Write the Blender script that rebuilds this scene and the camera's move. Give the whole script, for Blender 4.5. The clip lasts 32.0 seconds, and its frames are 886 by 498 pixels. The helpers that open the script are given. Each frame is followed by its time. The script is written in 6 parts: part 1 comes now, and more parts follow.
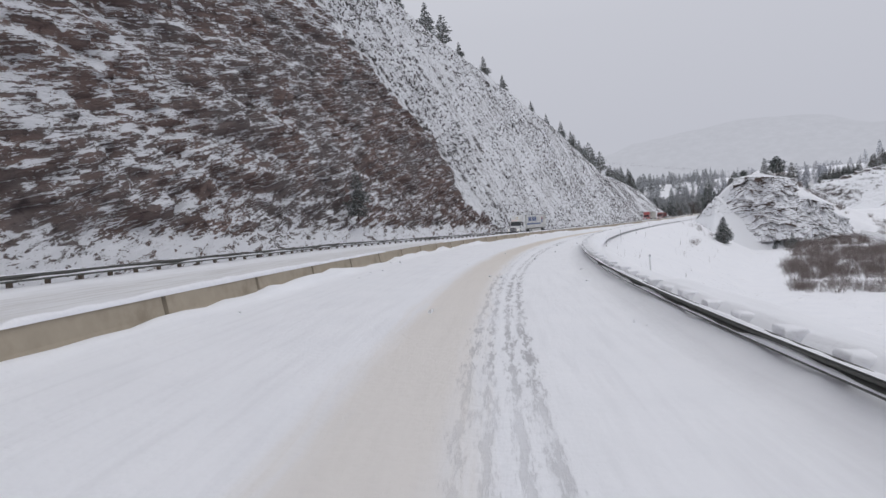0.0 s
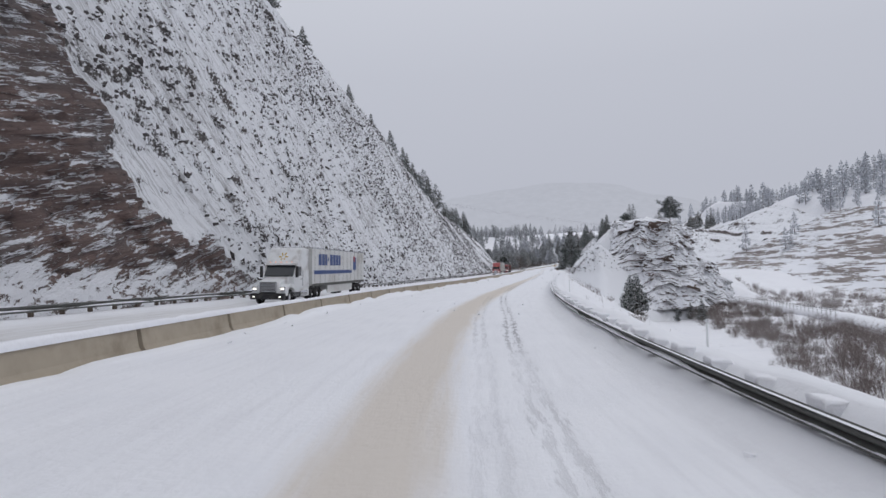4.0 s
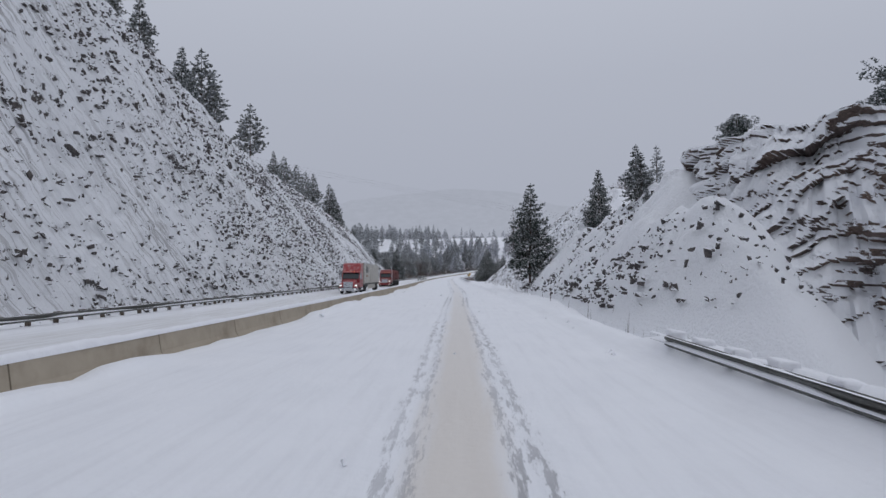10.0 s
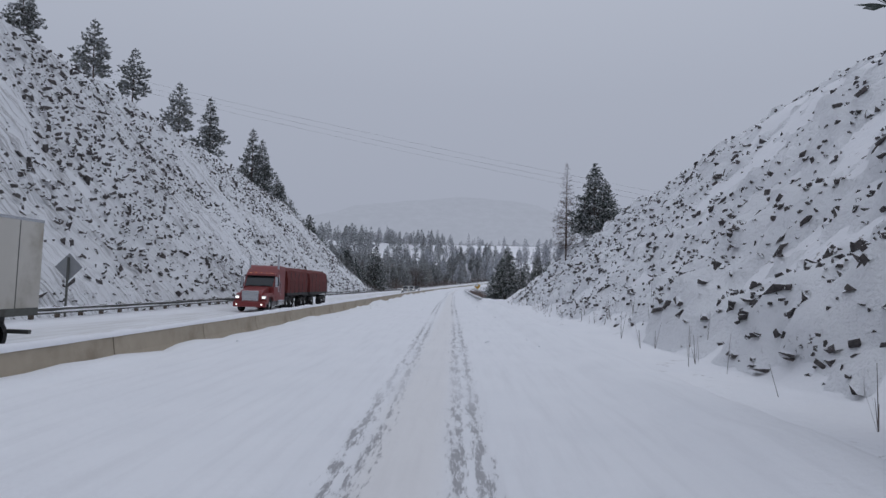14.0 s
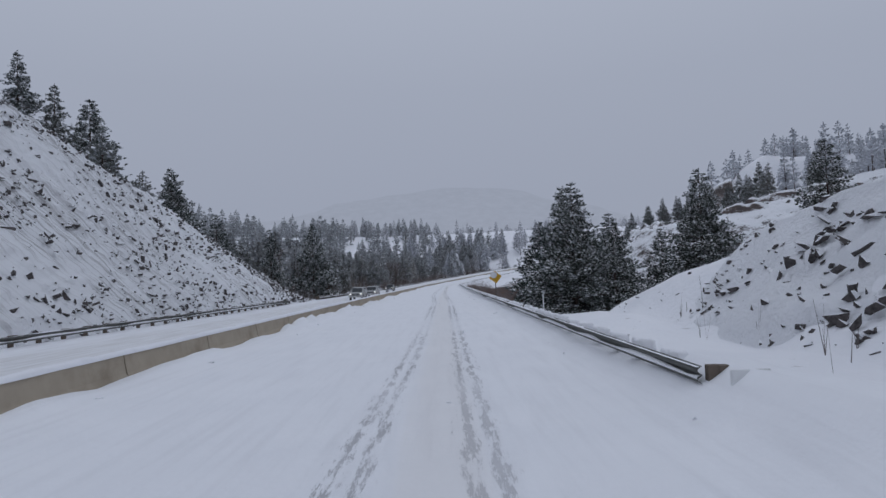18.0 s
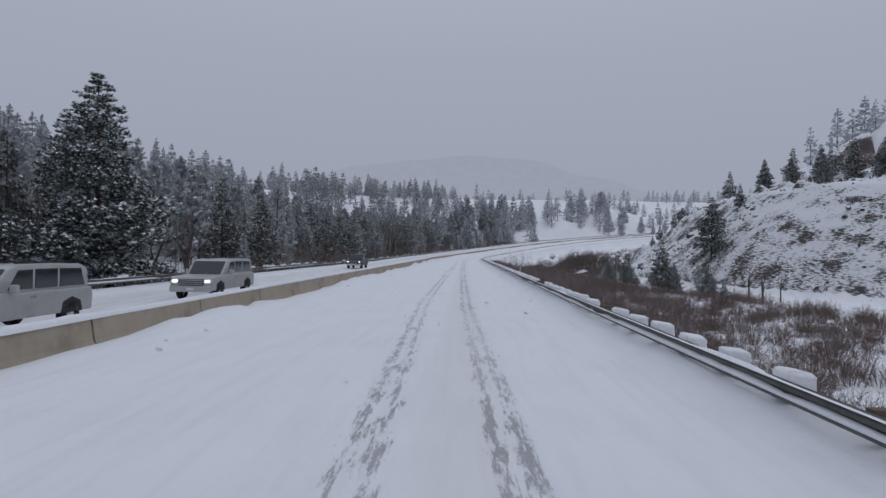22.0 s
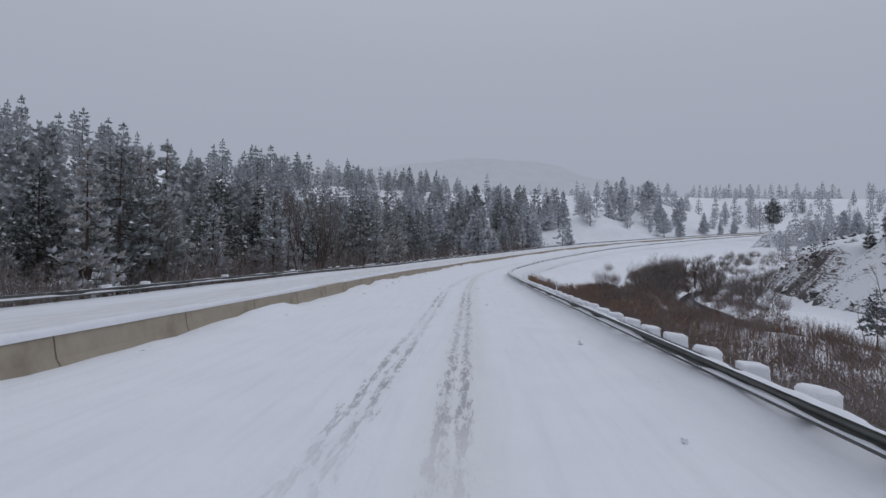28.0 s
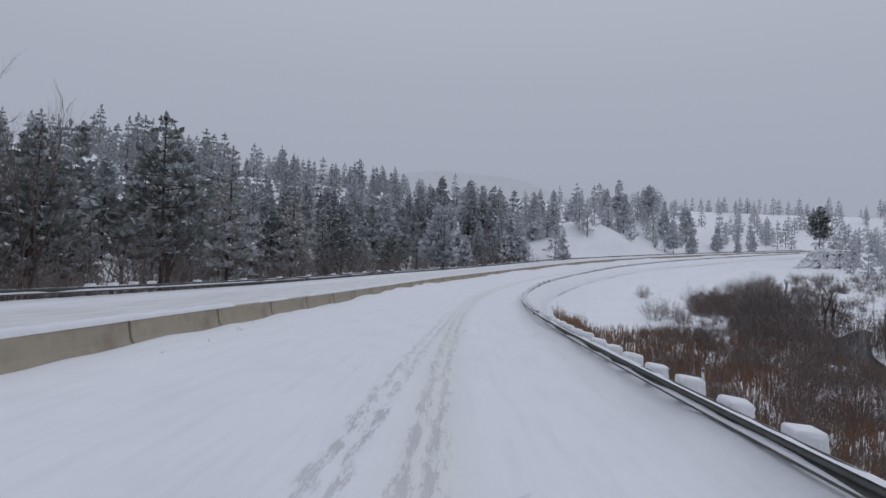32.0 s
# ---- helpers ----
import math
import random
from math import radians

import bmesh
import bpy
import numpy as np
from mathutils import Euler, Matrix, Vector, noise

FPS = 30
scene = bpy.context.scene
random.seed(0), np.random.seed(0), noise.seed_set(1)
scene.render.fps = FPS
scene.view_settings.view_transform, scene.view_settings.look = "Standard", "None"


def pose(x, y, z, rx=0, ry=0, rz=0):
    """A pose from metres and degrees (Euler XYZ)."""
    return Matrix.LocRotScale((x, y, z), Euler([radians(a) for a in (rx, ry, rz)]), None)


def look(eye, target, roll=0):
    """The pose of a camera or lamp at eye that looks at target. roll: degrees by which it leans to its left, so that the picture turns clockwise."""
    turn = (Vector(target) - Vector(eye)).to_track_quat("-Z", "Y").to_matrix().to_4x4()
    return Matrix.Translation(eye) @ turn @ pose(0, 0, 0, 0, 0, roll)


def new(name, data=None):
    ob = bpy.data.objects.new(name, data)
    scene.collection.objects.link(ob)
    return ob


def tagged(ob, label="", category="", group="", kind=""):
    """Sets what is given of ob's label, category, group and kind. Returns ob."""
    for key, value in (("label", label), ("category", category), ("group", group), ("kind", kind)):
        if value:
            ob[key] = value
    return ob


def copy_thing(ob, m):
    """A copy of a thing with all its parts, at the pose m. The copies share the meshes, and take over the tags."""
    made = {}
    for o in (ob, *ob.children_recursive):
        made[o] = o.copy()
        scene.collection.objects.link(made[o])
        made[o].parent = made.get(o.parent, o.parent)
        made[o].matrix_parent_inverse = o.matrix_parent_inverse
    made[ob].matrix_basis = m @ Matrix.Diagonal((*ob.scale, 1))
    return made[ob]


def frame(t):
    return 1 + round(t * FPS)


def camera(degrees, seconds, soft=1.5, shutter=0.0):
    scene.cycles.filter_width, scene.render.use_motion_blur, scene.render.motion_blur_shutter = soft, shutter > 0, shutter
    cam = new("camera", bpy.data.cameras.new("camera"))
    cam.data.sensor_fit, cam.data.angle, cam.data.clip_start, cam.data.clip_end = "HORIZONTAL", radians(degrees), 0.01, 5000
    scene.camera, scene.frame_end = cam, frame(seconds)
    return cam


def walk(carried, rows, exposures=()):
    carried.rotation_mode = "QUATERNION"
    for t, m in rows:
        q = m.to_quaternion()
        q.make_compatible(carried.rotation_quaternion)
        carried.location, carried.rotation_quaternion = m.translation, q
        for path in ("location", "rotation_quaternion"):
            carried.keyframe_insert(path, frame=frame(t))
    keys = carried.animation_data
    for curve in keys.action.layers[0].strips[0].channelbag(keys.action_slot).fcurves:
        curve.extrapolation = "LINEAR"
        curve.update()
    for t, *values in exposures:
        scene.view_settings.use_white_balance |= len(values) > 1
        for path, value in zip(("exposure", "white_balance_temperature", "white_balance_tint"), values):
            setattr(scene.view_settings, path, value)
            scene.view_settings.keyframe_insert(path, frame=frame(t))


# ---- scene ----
cam = camera(71.9, 32.0)
PATH = [
    (0, (-0.21, 0.793, 2.577), (-0.186, 2.792, 2.515), -4.1),
    (0.5, (0.71, 10.473, 2.46), (0.822, 12.47, 2.433), -2.1),
    (1, (1.755, 20.166, 2.46), (1.914, 22.16, 2.497), -1.6),
    (1.5, (3.02, 29.865, 2.46), (3.24, 31.852, 2.526), -0.2),
    (2, (4.575, 39.543, 2.462), (4.896, 41.516, 2.521), -2.0),
    (2.5, (6.5, 49.18, 2.456), (6.924, 51.134, 2.501), -2.4),
    (3, (8.661, 58.711, 2.461), (9.152, 60.65, 2.515), -2.2),
    (3.5, (11.175, 68.174, 2.458), (11.729, 70.094, 2.53), -2.0),
    (4, (14.01, 77.514, 2.551), (14.618, 79.418, 2.616), -1.7),
    (4.5, (17.248, 86.717, 2.46), (17.898, 88.607, 2.527), -2.2),
    (6.5, (31.98, 123.016, 2.45), (32.838, 124.822, 2.497), -1.9),
    (7, (36.186, 131.966, 2.484), (37.096, 133.747, 2.516), -1.3),
    (7.5, (40.956, 140.862, 2.45), (41.883, 142.634, 2.497), -2.7),
    (8, (45.962, 149.874, 2.453), (46.91, 151.634, 2.522), -0.8),
    (8.5, (51.116, 158.891, 2.454), (52.079, 160.643, 2.517), -1.1),
    (9, (56.261, 167.935, 2.38), (57.224, 169.687, 2.449), -0.2),
    (9.5, (61.225, 177.14, 2.456), (62.164, 178.903, 2.555), -1.7),
    (10, (66.056, 186.378, 2.453), (66.959, 188.161, 2.537), -0.2),
    (10.5, (70.87, 195.411, 2.456), (71.716, 197.219, 2.571), 2.1),
    (11, (75.659, 204.3, 2.447), (76.476, 206.124, 2.531), 1.6),
    (11.5, (80.376, 213.157, 2.472), (81.158, 214.997, 2.509), -0.1),
    (12, (85.135, 221.98, 2.472), (85.933, 223.814, 2.443), 0.3),
    (12.5, (89.946, 230.869, 2.47), (90.757, 232.696, 2.461), 1.3),
    (13, (94.919, 239.592, 2.459), (95.896, 241.335, 2.367), 3.5),
    (13.5, (99.782, 248.23, 2.467), (100.704, 250.005, 2.443), -1.2),
    (14, (104.661, 256.907, 2.438), (105.543, 258.698, 2.557), 1.9),
    (14.5, (109.251, 265.648, 2.463), (110.137, 267.435, 2.605), 1.6),
    (16.5, (126.899, 301.221, 2.466), (127.797, 303.004, 2.583), -3.1),
    (17, (131.436, 310.093, 2.512), (132.347, 311.869, 2.632), -1.8),
    (17.5, (135.964, 318.85, 2.489), (136.901, 320.615, 2.581), -2.9),
    (18, (140.502, 327.39, 2.416), (141.422, 329.162, 2.518), -2.4),
    (18.5, (145.185, 335.877, 2.454), (146.1, 337.654, 2.528), -1.6),
    (19, (149.805, 344.39, 2.438), (150.716, 346.169, 2.505), -3.0),
    (19.5, (154.157, 353.03, 2.46), (155.039, 354.823, 2.536), -0.5),
    (20, (158.321, 361.712, 2.459), (159.212, 363.502, 2.502), -2.2),
    (20.5, (162.391, 370.347, 2.459), (163.283, 372.137, 2.482), -2.4),
    (21, (166.495, 378.831, 2.513), (167.396, 380.616, 2.525), -1.3),
    (21.5, (170.806, 387.04, 2.461), (171.681, 388.838, 2.468), 0.3),
    (22, (175.177, 395.025, 2.462), (176.054, 396.823, 2.47), 0.9),
    (22.5, (179.525, 402.865, 2.461), (180.404, 404.662, 2.477), -0.6),
    (23, (183.784, 410.729, 2.465), (184.688, 412.513, 2.487), 0.5),
    (23.5, (187.967, 418.667, 2.459), (188.878, 420.447, 2.489), 0.1),
    (24, (192.121, 426.629, 2.46), (193.039, 428.406, 2.49), -0.9),
    (24.5, (196.29, 434.513, 2.459), (197.204, 436.292, 2.489), -0.9),
    (25, (200.476, 442.26, 2.418), (201.386, 444.041, 2.45), -1.7),
    (25.5, (204.588, 449.9, 2.461), (205.486, 451.686, 2.486), -1.4),
    (27.5, (220.812, 480.381, 2.458), (221.697, 482.174, 2.475), 0.2),
    (28, (224.739, 487.94, 2.475), (225.593, 489.748, 2.508), 0.8),
    (28.5, (228.589, 495.424, 2.458), (229.429, 497.238, 2.507), 3.7),
    (29, (232.425, 502.881, 2.458), (233.265, 504.694, 2.539), 1.0),
    (29.5, (236.373, 510.398, 2.457), (237.255, 512.192, 2.531), 3.2),
    (30, (240.47, 518.014, 2.544), (241.396, 519.786, 2.591), 4.0),
    (30.5, (244.597, 525.662, 2.46), (245.541, 527.425, 2.503), -0.1),
    (31, (248.787, 533.29, 2.459), (249.757, 535.039, 2.492), -1.5),
    (31.5, (253.117, 540.996, 2.464), (254.082, 542.746, 2.553), 3.3),
    (32, (257.505, 548.705, 2.503), (258.462, 550.459, 2.591), 2.1),
]
EXPOSURES = [(0, 0.35, 6600, 8), (4, 0.27, 6450, 8), (9, 0.05, 6250, 8), (12, -0.05, 6150, 8), (14, -0.12, 6050, 8), (19, -0.25, 5900, 8), (23, -0.2, 6050, 8), (28, -0.15, 6100, 8), (32, -0.12, 6100, 8)]
walk(cam, [(t, look(eye, target, roll)) for t, eye, target, roll in PATH], EXPOSURES)

# ---- light: an overcast, snowing winter sky ----
world = bpy.data.worlds.new("overcast_sky")
scene.world = world
world.use_nodes = True
_n, _l = world.node_tree.nodes, world.node_tree.links
_n.clear()
_out, _bg = _n.new("ShaderNodeOutputWorld"), _n.new("ShaderNodeBackground")
_tc, _sep, _ramp = _n.new("ShaderNodeTexCoord"), _n.new("ShaderNodeSeparateXYZ"), _n.new("ShaderNodeValToRGB")
_l.new(_tc.outputs["Generated"], _sep.inputs[0])
_l.new(_sep.outputs["Z"], _ramp.inputs[0])
_l.new(_ramp.outputs[0], _bg.inputs["Color"])
_l.new(_bg.outputs[0], _out.inputs["Surface"])
_e = _ramp.color_ramp.elements
_e[0].position, _e[0].color = 0.0, (.405, .415, .472, 1)
_e[1].position, _e[1].color = 1.0, (.66, .67, .74, 1)
for _p, _c in ((.12, (.405, .415, .477, 1)), (.3, (.437, .447, .508, 1)), (.55, (.53, .54, .60, 1))):
    _x = _e.new(_p)
    _x.color = _c
_bg.inputs["Strength"].default_value = 1.0
sun = new("sun", bpy.data.lights.new("sun", "SUN"))
sun.data.energy, sun.data.angle, sun.data.color = .3, radians(40), (1, .98, .95)
sun.matrix_basis = look((0, 0, 100), (-30, 40, 0))


# ---- materials ----
def mat(name, rough=.8, metal=0.0, base=(.5, .5, .5), spec=.3):
    m = bpy.data.materials.new(name)
    m.use_nodes = True
    b = m.node_tree.nodes["Principled BSDF"]
    b.inputs["Base Color"].default_value = (*base, 1)
    b.inputs["Roughness"].default_value = rough
    b.inputs["Metallic"].default_value = metal
    b.inputs["Specular IOR Level"].default_value = spec
    return m, m.node_tree.nodes, m.node_tree.links, b


def nnoise(n, l, scale, detail=4, vec=None, rough=.55):
    t = n.new("ShaderNodeTexNoise")
    t.inputs["Scale"].default_value, t.inputs["Detail"].default_value, t.inputs["Roughness"].default_value = scale, detail, rough
    if vec:
        l.new(vec, t.inputs["Vector"])
    return t.outputs["Fac"]


def position(n):
    return n.new("ShaderNodeNewGeometry").outputs["Position"]


def remap(n, l, fac, a, b, lo=0.0, hi=1.0):
    m = n.new("ShaderNodeMapRange")
    m.interpolation_type = "SMOOTHSTEP"
    for k, v in zip(("From Min", "From Max", "To Min", "To Max"), (a, b, lo, hi)):
        m.inputs[k].default_value = v
    l.new(fac, m.inputs["Value"])
    return m.outputs[0]


def calc(n, l, op, a, b):
    m = n.new("ShaderNodeMath")
    m.operation = op
    for k, v in enumerate((a, b)):
        if isinstance(v, (int, float)):
            m.inputs[k].default_value = v
        else:
            l.new(v, m.inputs[k])
    return m.outputs[0]


def blend(n, l, fac, a, b):
    m = n.new("ShaderNodeMix")
    m.data_type = "RGBA"
    for v, k in ((fac, 0), (a, 6), (b, 7)):
        if isinstance(v, (int, float)):
            m.inputs[k].default_value = v
        elif isinstance(v, tuple):
            m.inputs[k].default_value = (*v, 1)
        else:
            l.new(v, m.inputs[k])
    return m.outputs[2]


def bump(n, l, b, height, strength, dist):
    k = n.new("ShaderNodeBump")
    k.inputs["Strength"].default_value, k.inputs["Distance"].default_value = strength, dist
    l.new(height, k.inputs["Height"])
    l.new(k.outputs[0], b.inputs["Normal"])


def stretch(n, l, vec, x, y, z):
    m = n.new("ShaderNodeMapping")
    m.inputs["Scale"].default_value = (x, y, z)
    l.new(vec, m.inputs["Vector"])
    return m.outputs[0]


SNOW = (.83, .84, .87)


def snow_material(name="snow", weeds=True):
    m, n, l, b = mat(name, .75, 0, SNOW, .25)
    p = position(n)
    big = nnoise(n, l, .35, 5, p)
    fine = nnoise(n, l, 3.0, 6, p)
    c = blend(n, l, big, (.78, .79, .83), (.88, .88, .90))
    if weeds:
        tuft = calc(n, l, "MULTIPLY", remap(n, l, nnoise(n, l, 1.6, 6, p, .7), .60, .68), remap(n, l, nnoise(n, l, .09, 3, p), .48, .60))
        c = blend(n, l, calc(n, l, "MULTIPLY", tuft, .75), c, (.16, .135, .11))
    l.new(c, b.inputs["Base Color"])
    bump(n, l, b, calc(n, l, "ADD", big, fine), .35, .25)
    return m


def rock_snow(name, dark, brown, cover, patch=1.2, layered=False, wide=.7, flat=4.0, amp=1.1, streaks=False):
    """Rock that holds snow wherever it is flat enough; cover is the slope's limit."""
    m, n, l, b = mat(name, .85, 0, dark, .3)
    g = n.new("ShaderNodeNewGeometry")
    p = g.outputs["Position"]
    sep = n.new("ShaderNodeSeparateXYZ")
    l.new(g.outputs["Normal"], sep.inputs[0])
    q = stretch(n, l, p, 1, 1, flat) if layered else p
    n1, n2, n3 = nnoise(n, l, patch, 6, q, .65), nnoise(n, l, .22, 4, p), nnoise(n, l, 5, 5, q, .7)
    # normal's height plus a little noise
    h = calc(n, l, "ADD", sep.outputs["Z"], calc(n, l, "MULTIPLY", calc(n, l, "SUBTRACT", n1, .5), amp))
    h = calc(n, l, "ADD", h, calc(n, l, "MULTIPLY", calc(n, l, "SUBTRACT", n2, .5), wide))
    fac = remap(n, l, h, cover - .05, cover + .05)
    stone = blend(n, l, remap(n, l, n2, .35, .65), dark, brown)
    stone = blend(n, l, remap(n, l, n3, .3, .75), stone, tuple(.35 * v for v in dark))
    c = blend(n, l, fac, stone, (.82, .83, .86))
    if streaks:
        # lines of loose grit running down the slope
        u = n.new("ShaderNodeUVMap")
        u.uv_map = "fall"
        grit = nnoise(n, l, 1.0, 5, stretch(n, l, u.outputs[0], 1.5, .07, 1), .6)
        where = remap(n, l, nnoise(n, l, .09, 4, p), .35, .62, .15, 1.0)
        lines = remap(n, l, calc(n, l, "ABSOLUTE", calc(n, l, "SUBTRACT", grit, .5), 0), .035, .008)
        broad = remap(n, l, nnoise(n, l, 1.0, 6, stretch(n, l, u.outputs[0], 1.1, .22, 1), .75), .53, .70)
        f = calc(n, l, "MULTIPLY", calc(n, l, "MAXIMUM", calc(n, l, "MULTIPLY", lines, .55), calc(n, l, "MULTIPLY", broad, .62)), where)
        c = blend(n, l, f, c, (.17, .155, .15))
    l.new(c, b.inputs["Base Color"])
    bump(n, l, b, calc(n, l, "ADD", n1, n3), .6, .3)
    return m


def road_material():
    m, n, l, b = mat("packed_snow_road", .6, 0, SNOW, .35)
    p = position(n)

    def uv(key):
        u = n.new("ShaderNodeUVMap")
        u.uv_map = key
        s = n.new("ShaderNodeSeparateXYZ")
        l.new(u.outputs[0], s.inputs[0])
        return u.outputs[0], s.outputs["X"], s.outputs["Y"]
    lane, lx, ls = uv("lane")
    _, tr, tl = uv("tracks")
    _, sand, amount = uv("sand")
    along = stretch(n, l, lane, 1.6, .10, 1)
    streak = nnoise(n, l, 2.2, 5, along, .6)
    blot = nnoise(n, l, 1.5, 7, stretch(n, l, lane, 4.5, .6, 1), .8)
    patch = nnoise(n, l, .06, 3, lane)
    c = blend(n, l, nnoise(n, l, .5, 5, p), (.79, .80, .835), (.88, .885, .91))
    c = blend(n, l, remap(n, l, streak, .42, .75, 0, .22), c, (.62, .62, .65))
    # sand thrown on the lane
    dist = calc(n, l, "ABSOLUTE", sand, 0)
    sf = calc(n, l, "MULTIPLY", remap(n, l, calc(n, l, "ADD", dist, calc(n, l, "MULTIPLY", streak, .8)), 1.5, .75), amount)
    c = blend(n, l, sf, c, (.60, .52, .42))
    # wheel tracks worn towards the wet asphalt
    tracks = None
    faint = remap(n, l, amount, .35, .7, .85, .3)
    for src, w, amt in ((tr, .145, .8), (tl, .13, faint)):
        d = calc(n, l, "ABSOLUTE", src, 0)
        # the twin tyres leave two lines each
        d = calc(n, l, "ABSOLUTE", calc(n, l, "SUBTRACT", d, .17), 0)
        d = calc(n, l, "ADD", d, calc(n, l, "MULTIPLY", calc(n, l, "SUBTRACT", blot, .47), 1.5))
        f = calc(n, l, "MULTIPLY", remap(n, l, d, w, w - .12), amt)
        tracks = f if tracks is None else calc(n, l, "MAXIMUM", tracks, f)
    worn = calc(n, l, "MULTIPLY", calc(n, l, "MULTIPLY", tracks, remap(n, l, patch, .36, .62, .12, 1.0)), remap(n, l, ls, 590, 640, 1.0, .35))
    c = blend(n, l, worn, c, (.30, .295, .31))
    # the carriageway beyond the barrier is driven over more
    other = calc(n, l, "MULTIPLY", remap(n, l, lx, -9.6, -10.8), remap(n, l, lx, -18.6, -17.0))
    c = blend(n, l, calc(n, l, "MULTIPLY", other, remap(n, l, streak, .3, .7, .10, .5)), c, (.52, .50, .47))
    l.new(c, b.inputs["Base Color"])
    bump(n, l, b, calc(n, l, "ADD", calc(n, l, "MULTIPLY", blot, .6), calc(n, l, "SUBTRACT", nnoise(n, l, 6, 5, p), tracks)), .4, .06)
    return m


def plain(name, base, rough=.6, metal=0.0, var=.12, scale=6.0, spec=.4, dirt=None, dirt_scale=1.5):
    m, n, l, b = mat(name, rough, metal, base, spec)
    t = n.new("ShaderNodeTexCoord").outputs["Object"]
    c = blend(n, l, nnoise(n, l, scale, 5, t), tuple(v * (1 - var) for v in base), tuple(min(1, v * (1 + var)) for v in base))
    if dirt:
        c = blend(n, l, remap(n, l, nnoise(n, l, dirt_scale, 6, t, .65), .45, .75, 0, .8), c, dirt)
    l.new(c, b.inputs["Base Color"])
    bump(n, l, b, nnoise(n, l, scale * 5, 4, t), .12, .01)
    return m


M_SNOW = snow_material()
M_SNOWCAP = snow_material("snow_cap", False)
M_ROAD = road_material()


def cliff_material():
    """Brown bedded rock with ragged snow along its ledges."""
    m, n, l, b = mat("layered_cliff", .88, 0, (.13, .1, .09), .25)
    g = n.new("ShaderNodeNewGeometry")
    xyz, back = n.new("ShaderNodeSeparateXYZ"), n.new("ShaderNodeCombineXYZ")
    l.new(g.outputs["Position"], xyz.inputs[0])
    # the beds rise gently along the road
    rise = calc(n, l, "ADD", calc(n, l, "MULTIPLY", xyz.outputs["Y"], .225), calc(n, l, "MULTIPLY", xyz.outputs["X"], .08))
    l.new(xyz.outputs["X"], back.inputs[0])
    l.new(xyz.outputs["Y"], back.inputs[1])
    l.new(calc(n, l, "SUBTRACT", xyz.outputs["Z"], rise), back.inputs[2])
    p = back.outputs[0]
    u, us, sep = n.new("ShaderNodeUVMap"), n.new("ShaderNodeSeparateXYZ"), n.new("ShaderNodeSeparateXYZ")
    u.uv_map = "drift"
    l.new(u.outputs[0], us.inputs[0])
    l.new(g.outputs["Normal"], sep.inputs[0])
    bed = nnoise(n, l, 1.0, 8, stretch(n, l, p, .10, .10, 1.7), .66)
    wide = nnoise(n, l, .10, 4, p)
    patch = nnoise(n, l, 1.0, 9, stretch(n, l, p, .32, .32, 2.5), .70)
    fleck = nnoise(n, l, 1.0, 7, stretch(n, l, p, 1.3, 1.3, 5.5), .72)
    crack = nnoise(n, l, 1.0, 6, stretch(n, l, p, 1.1, 1.1, 1.5), .7)
    line = nnoise(n, l, 1.0, 5, stretch(n, l, p, .13, .13, 1.5), .62)
    thin = remap(n, l, calc(n, l, "ABSOLUTE", calc(n, l, "SUBTRACT", line, .5), 0), .022, .010)
    thin = calc(n, l, "MULTIPLY", thin, remap(n, l, calc(n, l, "ADD", calc(n, l, "MULTIPLY", crack, .5), calc(n, l, "MULTIPLY", patch, .5)), .46, .50))
    h = calc(n, l, "ADD", patch, calc(n, l, "MULTIPLY", calc(n, l, "SUBTRACT", fleck, .5), .8))
    h = calc(n, l, "ADD", h, calc(n, l, "MULTIPLY", calc(n, l, "SUBTRACT", sep.outputs["Z"], .3), .16))
    h = calc(n, l, "ADD", h, us.outputs["X"])
    snow = calc(n, l, "MAXIMUM", remap(n, l, h, .574, .592), calc(n, l, "MULTIPLY", thin, .9))
    stone = blend(n, l, remap(n, l, bed, .34, .66), (.12, .09, .085), (.235, .168, .15))
    stone = blend(n, l, remap(n, l, wide, .42, .62, 0, .65), stone, (.165, .152, .152))
    stone = blend(n, l, remap(n, l, crack, .50, .68, 0, .85), stone, (.06, .05, .05))
    stone = blend(n, l, remap(n, l, fleck, .56, .72, 0, .6), stone, (.27, .235, .225))
    l.new(blend(n, l, snow, stone, (.80, .81, .85)), b.inputs["Base Color"])
    bump(n, l, b, calc(n, l, "ADD", bed, calc(n, l, "ADD", calc(n, l, "ADD", patch, fleck), calc(n, l, "SUBTRACT", snow, crack))), .8, .35)
    return m


def bands_material():
    """Snowy slope crossed by long thin beds of grey rock."""
    m, n, l, b = mat("banded_hillside", .85, 0, SNOW, .25)
    p = position(n)
    long = nnoise(n, l, 1.0, 7, stretch(n, l, p, .035, .035, .55), .66)
    mid = nnoise(n, l, 1.0, 6, stretch(n, l, p, .16, .16, 1.1), .7)
    wide = nnoise(n, l, .02, 4, p)
    h = calc(n, l, "ADD", calc(n, l, "ADD", long, calc(n, l, "MULTIPLY", calc(n, l, "SUBTRACT", mid, .5), .75)), calc(n, l, "MULTIPLY", calc(n, l, "SUBTRACT", wide, .5), .35))
    rock = remap(n, l, h, .53, .575)
    stone = blend(n, l, remap(n, l, mid, .35, .65), (.20, .175, .168), (.30, .265, .25))
    l.new(blend(n, l, rock, (.81, .82, .855), stone), b.inputs["Base Color"])
    bump(n, l, b, calc(n, l, "SUBTRACT", mid, rock), .6, .5)
    return m


